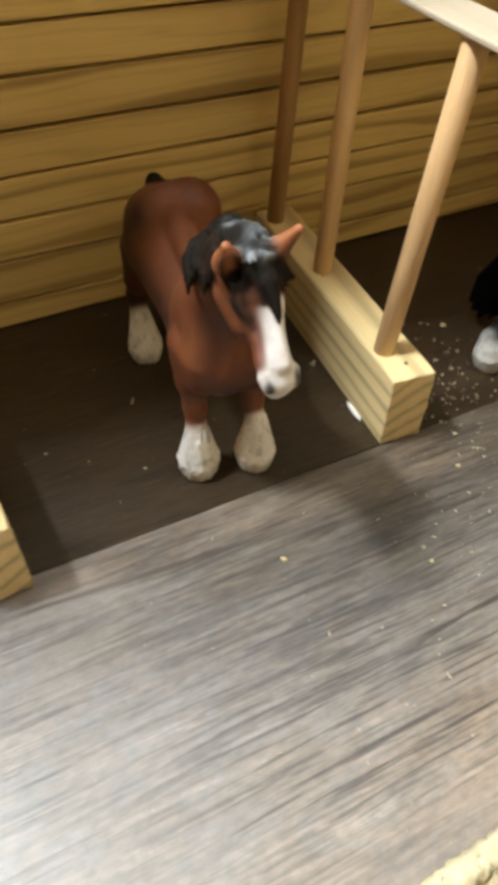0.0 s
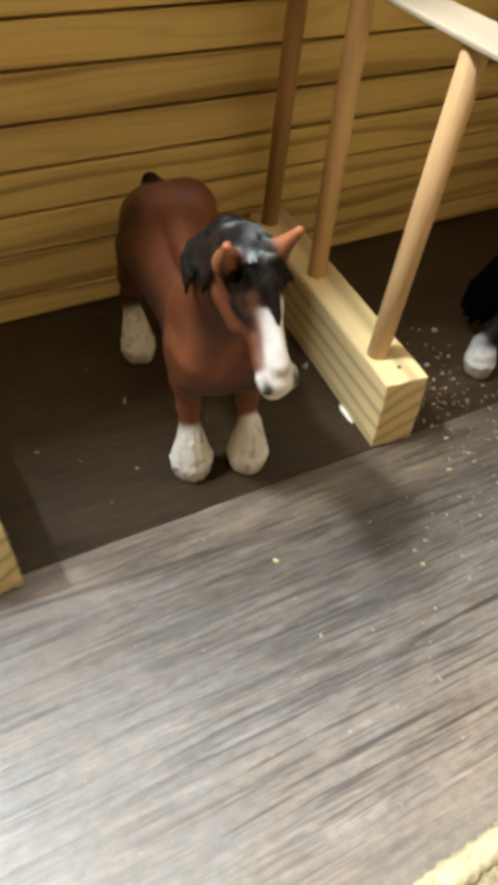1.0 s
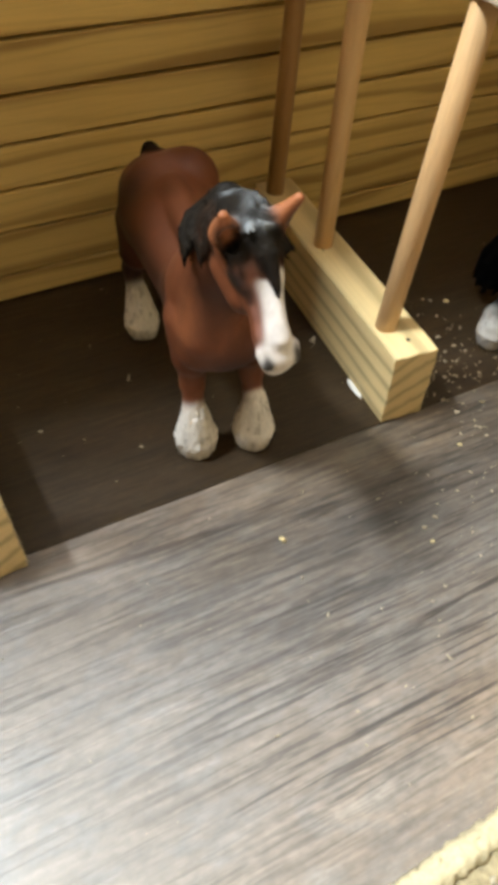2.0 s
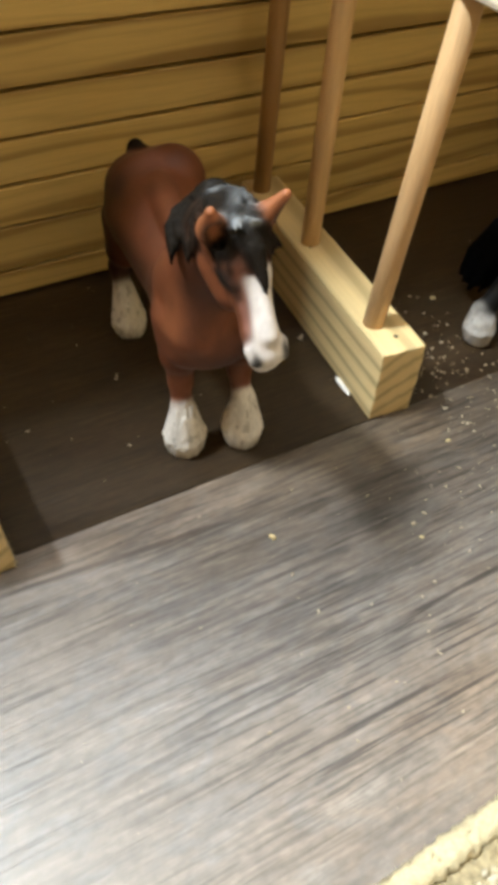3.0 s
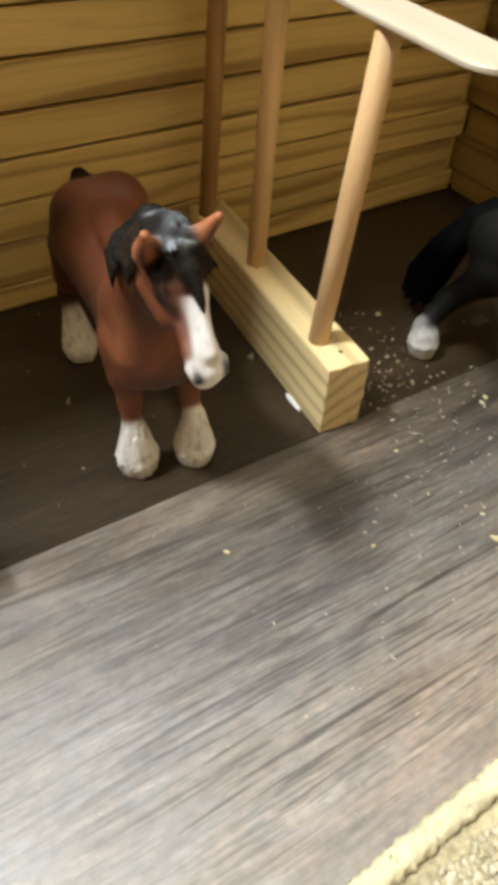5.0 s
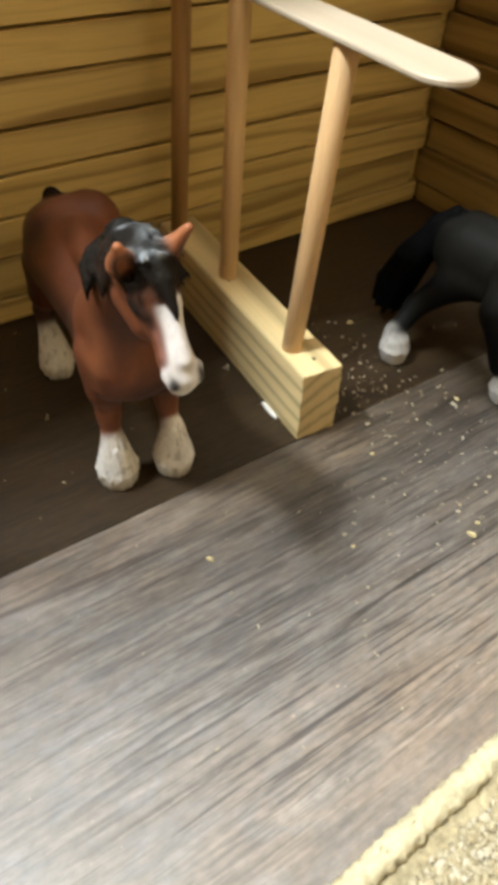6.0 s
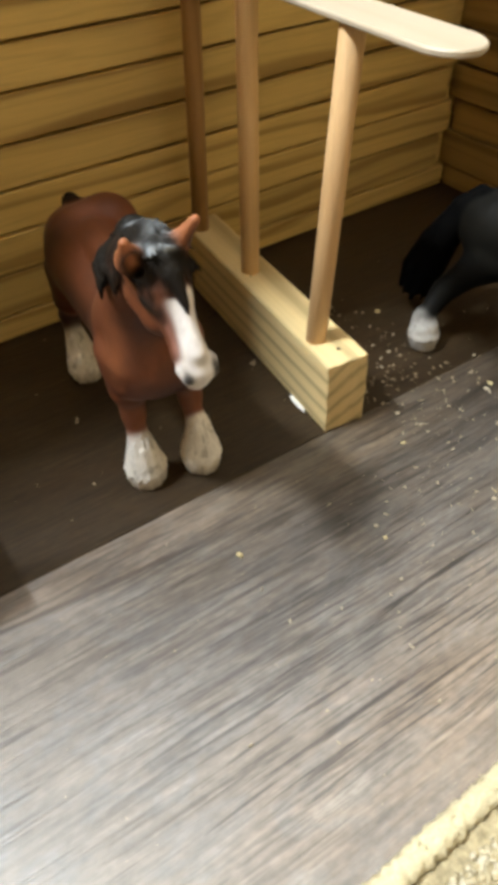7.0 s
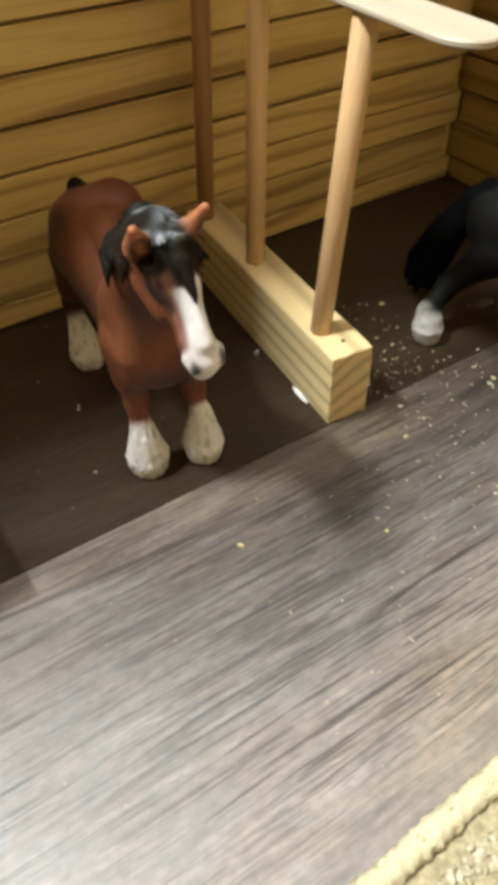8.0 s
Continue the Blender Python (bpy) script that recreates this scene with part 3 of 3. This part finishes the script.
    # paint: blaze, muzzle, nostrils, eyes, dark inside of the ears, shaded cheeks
    # dark washes, with shade painted into neck, belly, flank and haunch
    # ear and pink strokes draw highlights on shoulder and chest, a sheen on the rump
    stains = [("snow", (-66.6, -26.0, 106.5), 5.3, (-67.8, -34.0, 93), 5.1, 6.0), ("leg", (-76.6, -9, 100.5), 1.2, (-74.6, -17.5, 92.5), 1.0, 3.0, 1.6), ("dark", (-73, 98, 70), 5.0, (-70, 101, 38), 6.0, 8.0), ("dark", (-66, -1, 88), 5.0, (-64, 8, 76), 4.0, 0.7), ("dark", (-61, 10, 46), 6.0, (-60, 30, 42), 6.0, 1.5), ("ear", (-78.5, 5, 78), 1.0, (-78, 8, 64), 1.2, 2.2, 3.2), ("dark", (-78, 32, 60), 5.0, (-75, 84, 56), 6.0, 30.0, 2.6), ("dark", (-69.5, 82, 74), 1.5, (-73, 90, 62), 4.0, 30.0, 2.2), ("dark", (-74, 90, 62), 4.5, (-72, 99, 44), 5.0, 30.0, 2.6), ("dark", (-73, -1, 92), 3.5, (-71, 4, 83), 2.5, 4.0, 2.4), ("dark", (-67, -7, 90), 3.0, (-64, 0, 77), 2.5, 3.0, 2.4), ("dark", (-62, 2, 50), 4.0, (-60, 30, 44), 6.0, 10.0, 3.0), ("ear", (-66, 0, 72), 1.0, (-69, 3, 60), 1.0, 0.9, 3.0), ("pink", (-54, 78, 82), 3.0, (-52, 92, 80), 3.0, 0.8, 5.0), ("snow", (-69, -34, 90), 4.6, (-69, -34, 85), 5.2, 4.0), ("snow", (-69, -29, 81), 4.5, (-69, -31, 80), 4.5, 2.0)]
    stains += [("snow", (-74.4, -32.5, 88), 2.3, (-73.0, -34, 85), 2.0, 4.0), ("snow", (-63.6, -32.5, 88), 2.3, (-65, -34, 85), 2.0, 4.0)]
    stains += [("pink", (-73.4, -25.5, 98), 1.4, (-73.4, -29.0, 93), 1.0, 2.0), ("pink", (-64.4, -26.5, 96), 1.5, (-64.6, -30, 91), 1.0, 2.0)]
    stains += [("eye", (-72.9, -35.4, 86.8), 2.7, (-72.3, -35.8, 85.6), 2.0, 60.0), ("eye", (-63.8, -34.4, 87.6), 2.4, (-64.6, -35.4, 86.2), 2.1, 60.0)]
    stains += [("eye", (-75.4, -19.5, 102.6), 1.2, (-75.2, -20.5, 102.2), 1.1, 60.0), ("eye", (-62.8, -19.5, 102.6), 1.2, (-63.0, -20.5, 102.2), 1.1, 60.0)]
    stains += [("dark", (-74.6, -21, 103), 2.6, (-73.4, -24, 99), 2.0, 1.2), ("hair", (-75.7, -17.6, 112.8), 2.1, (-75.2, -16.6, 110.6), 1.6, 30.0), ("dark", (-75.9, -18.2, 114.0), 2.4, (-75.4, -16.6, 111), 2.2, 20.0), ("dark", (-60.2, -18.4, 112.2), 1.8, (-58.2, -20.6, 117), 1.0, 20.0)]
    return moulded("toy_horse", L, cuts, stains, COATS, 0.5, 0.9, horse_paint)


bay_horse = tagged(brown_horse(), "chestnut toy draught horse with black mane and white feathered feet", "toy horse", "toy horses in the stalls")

BLACKS = dict(COATS, white=(0.58, 0.56, 0.53, 0.15), coat=(0.0075, 0.0070, 0.0056, 1.0), dark=(0.008, 0.0078, 0.0072, 1.0), leg=(0.010, 0.0095, 0.0085, 1.0), ear=(0.02, 0.019, 0.018, 1.0), hair=(0.005, 0.005, 0.005, 0.0))


def black_horse():
    """Built facing -y with its right hind hoof at the origin, then turned in its stall."""
    L = [("coat", (38, -14, 47), 16.8, (35, -48, 47), 18), ("coat", (38, -12, 50), 14.5, (38, -9, 50), 13.5), ("coat", (38, -14, 60), 4, (35, -46, 63), 5)]
    L += [("coat", (33, -16, 43), 12, (29, -15, 36), 10.5), ("dark", (29, -15, 36), 9.6, (16, -3, 23.5), 6.0), ("dark", (16, -3, 23.5), 5.9, (5, 0, 14), 5.0)]
    L += [("coat", (29, -15, 37), 10.2, (28, -42, 40), 8.0), ("coat", (44, -12, 46), 11, (45, -8, 37), 8), ("dark", (45, -8, 37), 7, (51, -24, 28), 4.4), ("dark", (51, -24, 28), 4.2, (63, -37, 16), 3.6)]
    L += [("coat", (20, -41, 50), 10.5, (12, -41, 38), 8.8), ("dark", (12, -41, 38), 8.4, (7, -50, 17), 5.6)]
    L += [("coat", (38, -44, 50), 9.5, (43, -48, 38), 6), ("dark", (43, -48, 38), 5.5, (46.5, -53, 16), 4.0)]
    L += [("coat", (30, -52, 66), 14, (31, -76, 96), 9), ("coat", (31, -82, 102), 7.5, (32, -98, 82), 5), ("coat", (31, -82, 96), 7.5, (31, -86, 92), 6.5)]
    L += [("snow", (31.5, -92, 95), 2.4, (32, -103, 82), 2.6), ("ear", (26, -82, 109), 2.6, (24, -86, 117), 1), ("ear", (36, -82, 109), 2.6, (38, -86, 117), 1)]
    for x, y in ((2.4, -2.2), (64, -40), (7, -55.5), (47, -54)):
        foot(L, x, y, 17, (1, 3 if y > -20 else 1), r=7.2)
    for k in range(16):
        u = k / 15
        L.append(("hair", (31 - 2 * u, -78 + 30 * u, 109 - 26 * u), 3.0, (21 - 2 * u, -78 + 32 * u, 90 - 22 * u), 1.2, 1))
    # full tail carried away from the quarters
    line = [(37, -4, 62), (35.5, 2.5, 54), (34, 9.8, 38.5), (32.5, 15, 22.5), (31.5, 16.8, 13)]
    for one, two, ra, rb in zip(line, line[1:], (4.0, 5.4, 7.8, 8.6), (5.4, 7.8, 8.6, 6.4)):
        L.append(("hair", one, ra, two, rb))
    for k in range(30):
        a = k * math.tau / 30
        c, s = math.cos(a), math.sin(a)
        q = random.uniform(-1, 1)
        knee, end = (34 + 7.9 * c, 9.8 + 7.9 * s, 38), (32.5 + (8.8 + 0.5 * q) * c, 15 + (8.8 + 0.5 * q) * s, 22 + 2 * q)
        L += [("hair", (35.5 + 4.8 * c, 2.8 + 4.8 * s, 53), 1.1, knee, 1.4, 1), ("hair", knee, 1.4, end, 1.5, 1)]
        L.append(("hair", end, 1.5, (31.5 + (7.4 + 1.2 * q) * c, 17 + (7.4 + 1.2 * q) * s, 9.5 + 3.5 * q), 0.9, 1))
    return moulded("toy_horse", L, [], [("dark", (5, 0, 19), 4.5, (4, -0.5, 15), 4.0, 3.0, 1.8)], BLACKS, 0.8, 1.1, black_paint)


dark_horse = tagged(black_horse(), "black toy draught horse with full tail and white feathered feet", "toy horse", "toy horses in the stalls")
dark_horse.matrix_world = pose(0.070, 0.022, 0, 0, 0, 20)


# ---- stall dividers ----
def rail_mesh():
    """A flat craft stick with round ends, its long edges softened."""
    w, l, t, bm = 9.2, 181.0, 2.0, bmesh.new()
    outline = [(w * math.cos(a), -(l / 2 - w * 1.25) - w * 1.25 * math.sin(a)) for a in np.linspace(0, math.pi, 25)]
    outline += [(w * math.cos(a), (l / 2 - w * 1.25) - w * 1.25 * math.sin(a)) for a in np.linspace(math.pi, math.tau, 25)]
    rings = []
    for z, q in ((0, 0.45), (0.5, 0.0), (t - 0.5, 0.0), (t, 0.45)):
        rings.append([bm.verts.new(((x * (1 - q / w)) * MM, y * (1 - q / (l / 2)) * MM, z * MM)) for x, y in outline])
    size = len(outline)
    for one, two in zip(rings, rings[1:]):
        for k in range(size):
            bm.faces.new((one[k], one[(k + 1) % size], two[(k + 1) % size], two[k]))
    bm.faces.new(rings[0][::-1])
    bm.faces.new(rings[-1])
    bmesh.ops.recalc_face_normals(bm, faces=bm.faces[:])
    return bm


def stall_divider():
    root = new("stall_divider")
    long_, high, wide = 0.138, 0.0338, 0.019
    bm = box((0, 0, 0.0002), (wide, long_, high), 0.0007, 2, 0.0003)
    bmesh.ops.subdivide_edges(bm, edges=[e for e in bm.edges if e.calc_length() > 0.01], cuts=14, use_grid_fill=True)
    for v in bm.verts:
        fray = 0.00045 if v.co.y < 0.002 else 0.00022
        v.co += fray * noise.noise_vector(v.co * 330) + 0.4 * fray * noise.noise_vector(v.co * 900)
        v.co.z = max(v.co.z, 0.0001)
    part("base_block", bm, pine_block, root, "", True)
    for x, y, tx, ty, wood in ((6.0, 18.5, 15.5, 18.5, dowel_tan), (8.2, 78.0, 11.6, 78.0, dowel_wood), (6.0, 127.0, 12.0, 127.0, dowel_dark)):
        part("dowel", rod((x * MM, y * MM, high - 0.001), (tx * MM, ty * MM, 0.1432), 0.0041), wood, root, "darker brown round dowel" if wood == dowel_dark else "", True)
    rail = part("top_rail", rail_mesh(), stick_wood, root, "flat pale craft stick with round ends")
    rail.location = (0.0192, 0.0615, 0.1432)
    for x, y in ((10.3, 8.6), (5.7, 74.0)):
        part("nail_hole", rod((x * MM, y * MM, high - 0.0008), (x * MM, y * MM, high + 0.00015), 0.0009, 12), hole_dark, root, "tiny dark nail hole")
    bm = bmesh.new()
    bmesh.ops.create_uvsphere(bm, u_segments=20, v_segments=10, radius=1.0)
    for v in bm.verts:
        k = noise.noise(v.co * 2.3) * 0.3 + 1
        v.co = Vector((v.co.x * 0.0012 * k, v.co.y * 0.0062 * k, max(v.co.z, 0) * 0.0010 * k))
    glue = part("glue_bead", bm, glue_white, root, "dried white glue bead", True)
    glue.location = (-0.0004, 0.0215, 0.0001)
    return tagged(root, "pale pine stall divider with three dowels and a flat rail", "stall divider", "stall dividers")


divider = stall_divider()
divider.matrix_world = pose(0, 0, 0, 0, 0, -4.8)
near_divider = tagged(copy_thing(divider, pose(-0.1620, -0.0060, 0, 0, 0, 3.8)), "pale pine stall divider block with a frayed sawn end")
bpy.data.objects.remove(next(ob for ob in near_divider.children if ob.name.startswith("top_rail")))
bm = bmesh.new()
for k in range(60):
    z = random.uniform(0.0006, 0.032) if k % 3 else random.uniform(0.0005, 0.010)
    a = Vector((0.0186, random.uniform(0.0, 0.006), z))
    b = a + Vector((random.uniform(0.0002, 0.0016), random.uniform(-0.0016, 0.0010), random.uniform(-0.0012, 0.0006)))
    b.z = max(b.z, 0.0004)
    turn, r = (b - a).to_track_quat("Z", "X").to_matrix(), random.uniform(0.00015, 0.00045)
    ring = [bm.verts.new(a + turn @ Vector((r * math.cos(q * math.tau / 5), r * math.sin(q * math.tau / 5), 0))) for q in range(5)]
    point = bm.verts.new(b)
    for q in range(5):
        bm.faces.new((ring[q], ring[(q + 1) % 5], point))
    bm.faces.new(ring[::-1])
tagged(part("splinters", bm, crumb_wood, near_divider, "grey frayed splinters along a sawn edge"), kind="stuff")

# ---- rug ----
rug = tagged(new("rug"), "cream looped rug with a thick corded edge", "rug")
rug.matrix_world = pose(-0.090, -0.1328, 0, 0, 0, 2.3) @ pose(0.090, 0.1336, 0)
xs, ys = np.arange(-0.32, 0.26, 0.0012), np.arange(-0.36, -0.1395, 0.0012)
verts, faces = [], []
for j, y in enumerate(ys):
    for i, x in enumerate(xs):
        p = Vector((x, y, 0))
        z = (0.0056 if y < -0.1462 else 0.0030) + 0.0018 * noise.noise(p * 230) + 0.0016 * noise.noise(p * 560 + Vector((7, 3, 1)))
        verts.append((x + 0.0005 * noise.noise(p * 500), y + 0.0005 * noise.noise(p * 500 + Vector((0, 9, 0))), z))
wid = len(xs)
for j in range(len(ys) - 1):
    for i in range(wid - 1):
        faces.append((j * wid + i, j * wid + i + 1, (j + 1) * wid + i + 1, (j + 1) * wid + i))
rim = list(range(wid)) + [j * wid + wid - 1 for j in range(1, len(ys))] + [(len(ys) - 1) * wid + i for i in range(wid - 2, -1, -1)] + [j * wid for j in range(len(ys) - 2, 0, -1)]
low = len(verts)
verts += [(verts[k][0], verts[k][1], 0.0003) for k in rim]
for k in range(len(rim)):
    m = (k + 1) % len(rim)
    faces.append((rim[m], rim[k], low + k, low + m))
pile = bpy.data.meshes.new("loop_cover")
pile.from_pydata(verts, [], faces)
pile.materials.append(pile_yarn)
pile.shade_smooth()
part("loop_cover", pile, pile_yarn, rug, "nubby cream looped pile")
verts, faces = [], []
bead = bmesh.new()
bmesh.ops.create_icosphere(bead, subdivisions=2, radius=1.0)
shell, tris = [v.co.copy() for v in bead.verts], [[v.index for v in f.verts] for f in bead.faces]
bead.free()
for j in range(40):
    for i in range(150):
        x, y = -0.155 + i * 0.00147 + random.uniform(-0.0008, 0.0008), -0.1456 - j * 0.00147 + random.uniform(-0.0008, 0.0008)
        r, base, seed = random.uniform(0.0004, 0.0010), len(verts), Vector((i * 3.1, j * 2.7, 0))
        long, turn = random.uniform(0.8, 1.9), random.uniform(0, 6.3)
        c0, s0 = math.cos(turn), math.sin(turn)
        for c in shell:
            k = r * (1 + 0.9 * noise.noise(c * 1.9 + seed))
            u, w = c.x * k * long, c.y * k
            verts.append((x + c0 * u - s0 * w, y + s0 * u + c0 * w, max(0.0006, 0.0056 + c.z * k + 0.0012 * noise.noise(seed * 0.3))))
        faces += [tuple(base + q for q in f) for f in tris]
nubs = bpy.data.meshes.new("nubby_weave")
nubs.from_pydata(verts, [], faces)
nubs.materials.append(nub_yarn)
nubs.shade_smooth()
tagged(part("nubby_weave", nubs, nub_yarn, rug, "cream nubby loops"), kind="stuff")
verts, faces, around = [], [], 20
steps = np.arange(-0.32, 0.2601, 0.0007)
for i, x in enumerate(steps):
    for k in range(around):
        a = k * math.tau / around
        twist = abs(math.sin(1.0 * a + (x + 0.0012 * noise.noise(Vector((x * 160, 0, 5)))) * math.pi / 0.0034))
        p = Vector((x * 900, math.cos(a) * 3, math.sin(a) * 3))
        r = 0.0036 * (0.93 + 0.07 * twist) + 0.0008 * noise.noise(p * 1.1) + 0.0009 * noise.noise(p * 0.45)
        verts.append((x, -0.1372 + r * math.cos(a), 0.0038 + max(r * math.sin(a), -0.0036)))
for i in range(len(steps) - 1):
    for k in range(around):
        m = (k + 1) % around
        faces.append((i * around + k, i * around + m, (i + 1) * around + m, (i + 1) * around + k))
faces += [tuple(range(around))[::-1], tuple((len(steps) - 1) * around + k for k in range(around))]
cord = bpy.data.meshes.new("edge_cord")
cord.from_pydata(verts, [], [f[::-1] for f in faces])
cord.materials.append(cord_yarn)
cord.shade_smooth()
part("edge_cord", cord, cord_yarn, rug, "twisted cream edging cord")
verts, faces = [], []
for k in range(2600):
    x, a = random.uniform(-0.155, 0.075), random.uniform(-0.5, math.pi * 0.85)
    clump = 0.6 + 1.1 * max(0.0, noise.noise(Vector((x * 420, a * 1.3, 2))) + 0.25)
    root = Vector((x, -0.1372 + 0.0030 * math.cos(a), 0.0038 + 0.0030 * math.sin(a)))
    out = Vector((random.uniform(-0.9, 0.9), math.cos(a), math.sin(a))).normalized()
    tip = root + out * random.uniform(0.0008, 0.0015) * clump
    tip.z = max(tip.z, 0.0004)
    side = out.cross(Vector((0.3, 0.5, 0.8))).normalized() * random.uniform(0.00016, 0.00030)
    other, base = out.cross(side), len(verts)
    verts += [tuple(root + side), tuple(root - 0.5 * side + 0.87 * other), tuple(root - 0.5 * side - 0.87 * other), tuple(tip)]
    faces += [(base, base + 1, base + 3), (base + 1, base + 2, base + 3), (base + 2, base, base + 3), (base + 2, base + 1, base)]
fuzz = bpy.data.meshes.new("cord_fuzz")
fuzz.from_pydata(verts, [], faces)
fuzz.materials.append(cord_yarn)
fuzz.shade_smooth()
tagged(part("cord_fuzz", fuzz, cord_yarn, rug, "fuzzy cream yarn ends"), kind="stuff")


# ---- crumbs on the floor ----
def chips(name, spots, material):
    verts, faces = [], []
    for x, y, size in spots:
        turn = Euler((random.uniform(-0.3, 0.3), random.uniform(-0.3, 0.3), random.uniform(0, 6.3))).to_matrix()
        l, w, h = size * random.uniform(0.7, 1.6), size * random.uniform(0.3, 0.85), size * random.uniform(0.15, 0.4)
        base, rim = len(verts), [(q * math.tau / 6 + random.uniform(-0.35, 0.35), random.uniform(0.55, 1.1)) for q in range(6)]
        for dz in (0, 1):
            for angle, far in rim:
                far *= random.uniform(0.7, 0.95) if dz else 1
                q = turn @ Vector((math.cos(angle) * l / 2 * far, math.sin(angle) * w / 2 * far, dz * h * random.uniform(0.5, 1.2)))
                verts.append((x + q.x, y + q.y, max(0.0001, q.z + 0.0002)))
        faces += [tuple(base + q for q in range(5, -1, -1)), tuple(base + 6 + q for q in range(6))]
        faces += [(base + q, base + (q + 1) % 6, base + 6 + (q + 1) % 6, base + 6 + q) for q in range(6)]
    data = bpy.data.meshes.new(name)
    data.from_pydata(verts, [], faces)
    data.materials.append(material)
    return new(name, data)


spots = []
for k in range(330):
    x, y = random.gauss(0.047, 0.020), random.gauss(0.016, 0.032)
    if x > 0.024 + 0.084 * y and -0.05 < y < 0.11:
        spots.append((x, y, random.choice((0.0004, 0.0005, 0.0007, 0.0010, 0.0014, 0.0021))))
for k in range(40):
    spots.append((random.gauss(0.050, 0.030), random.gauss(-0.052, 0.016), random.choice((0.0005, 0.0008, 0.0010, 0.0013))))
for k in range(170):
    spots.append((random.uniform(-0.16, 0.15), random.uniform(-0.13, 0.13), random.choice((0.0004, 0.0005, 0.0007))))
for k in range(60):
    spots.append((random.gauss(0.0, 0.05), random.uniform(-0.125, -0.01), random.choice((0.0005, 0.0006, 0.0008))))
big = ((-81, -13), (-63, -48), (-62, -63), (-73, -102), (-41, -109), (-94, -89), (-53, -93), (-70, -93), (-36, -91), (-73, 132), (-91, 94), (-82, 68), (-83, 66), (-91, 29), (-124, 53), (74, 54), (17, -36), (54, -58), (46, -58))
big += ((27, -58), (30, -52), (36, -37), (36, -15), (34, -18), (-14, -49), (-8, -47), (30, -64), (12, -71), (7, -41), (109, 29), (120, 24), (125, 87), (45, 10), (44, 11.5), (46, 9), (68, 35), (61, 25), (55, 5), (39, 15), (41, 11), (30, 4), (32, -8), (67, -50), (1.5, 56), (0.6, 54.6), (2.4, 57.4), (0.2, 56.4))
for x, y in big:
    spots.append((x * MM, y * MM, random.uniform(0.0013, 0.0023)))
tagged(chips("wood_crumbs", spots, crumb_wood), "pale sawdust crumbs scattered on the floor", "crumbs", kind="stuff")
flakes = [(78, -17, 3.4), (26, -75, 4.2), (22, -23, 3.2), (-15, -55, 2.2), (32, -72, 2.6), (-62, -32, 3.0), (52, -70, 1.7), (74, 54, 3.4), (33, -62, 1.8)]
tagged(chips("straw_flakes", [(x * MM, y * MM, size * MM) for x, y, size in flakes], straw_wood), "yellow wood flakes lying on the floor", "crumbs", kind="stuff")

# ---- stable walls of pine strips, pieces last ----
PITCH, STRIPS = 0.0186, 16
SEAMS = [0.0003, 0.0135, 0.0344, 0.0525, 0.0710, 0.0893, 0.1084, 0.1259]
while len(SEAMS) <= STRIPS:
    SEAMS.append(SEAMS[-1] + PITCH + random.uniform(-0.001, 0.001))
EAVES = SEAMS[-1]
stable_back = tag_structure(new("wall_1"), "stable back wall of stacked pine strips", "wall")
stable_side = tag_structure(new("wall_2"), "stable side wall of stacked pine strips", "wall")
backing = part("backing", box((-0.33, 0.1465, 0.0002), (0.2075, 0.150, EAVES)), pine_wall, stable_back)
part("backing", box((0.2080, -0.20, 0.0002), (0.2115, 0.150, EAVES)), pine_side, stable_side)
for k in range(STRIPS):
    z0, z1 = SEAMS[k], SEAMS[k + 1]
    gap = random.uniform(0.0005, 0.0009)
    end = 0.1975 + (-0.003 if k % 2 else 0.003) + random.uniform(-0.001, 0.001)
    out = random.uniform(-0.0004, 0.0004)
    part("strip", box((-0.33, 0.1413 + out, z0 + gap), (end, 0.1464, z1 - gap), 0.0007, 3, 0.0003), pine_wall, stable_back)
    deep = 0.1460 if k % 2 else 0.1405
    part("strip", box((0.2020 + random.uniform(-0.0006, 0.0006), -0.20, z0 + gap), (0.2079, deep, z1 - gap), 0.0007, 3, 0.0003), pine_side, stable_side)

# unseen board, added above the stalls to cast shade on them
roof = tag_structure(part("roof", box((-0.335, 0.078, EAVES + 0.001), (0.213, 0.155, EAVES + 0.007), 0.0008), pine_wall), "unseen thin pine board added over the stalls for shade", "roof")

# ---- floor of vinyl planks ----
floor = tag_structure(part("floor", box((WEST - 0.1, SOUTH - 0.1, -0.03), (EAST + 0.1, NORTH + 0.1, -0.004)), hole_dark), "wood-look vinyl plank floor, grey brown and worn", "floor")
WIDE, LONG = 0.152, 1.22
for row in range(-10, 6):
    y0 = row * WIDE
    shift = (row * 0.37) % 1.0 * LONG
    for col in range(-2, 3):
        x0 = col * LONG - 0.7 + (0 if row in (0, -1) else shift)
        lo, hi = max(x0, WEST), min(x0 + LONG, EAST)
        if hi - lo < 0.02 or y0 + WIDE < SOUTH or y0 > NORTH:
            continue
        cx, cy = (lo + hi) / 2, y0 + WIDE / 2
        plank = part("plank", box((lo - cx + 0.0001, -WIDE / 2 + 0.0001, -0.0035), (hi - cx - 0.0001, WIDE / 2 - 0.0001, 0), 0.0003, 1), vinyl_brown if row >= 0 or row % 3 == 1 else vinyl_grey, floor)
        plank.location = (cx, cy, 0)

# ---- fine sawdust on the open floor ----
specks = [(random.gauss(0.022, 0.036), random.uniform(-0.12, -0.03), random.uniform(0.0007, 0.0014)) for k in range(70)]
tagged(chips("sawdust_specks", specks, crumb_wood), "tiny pale sawdust specks on the grey floor", "crumbs", kind="stuff")
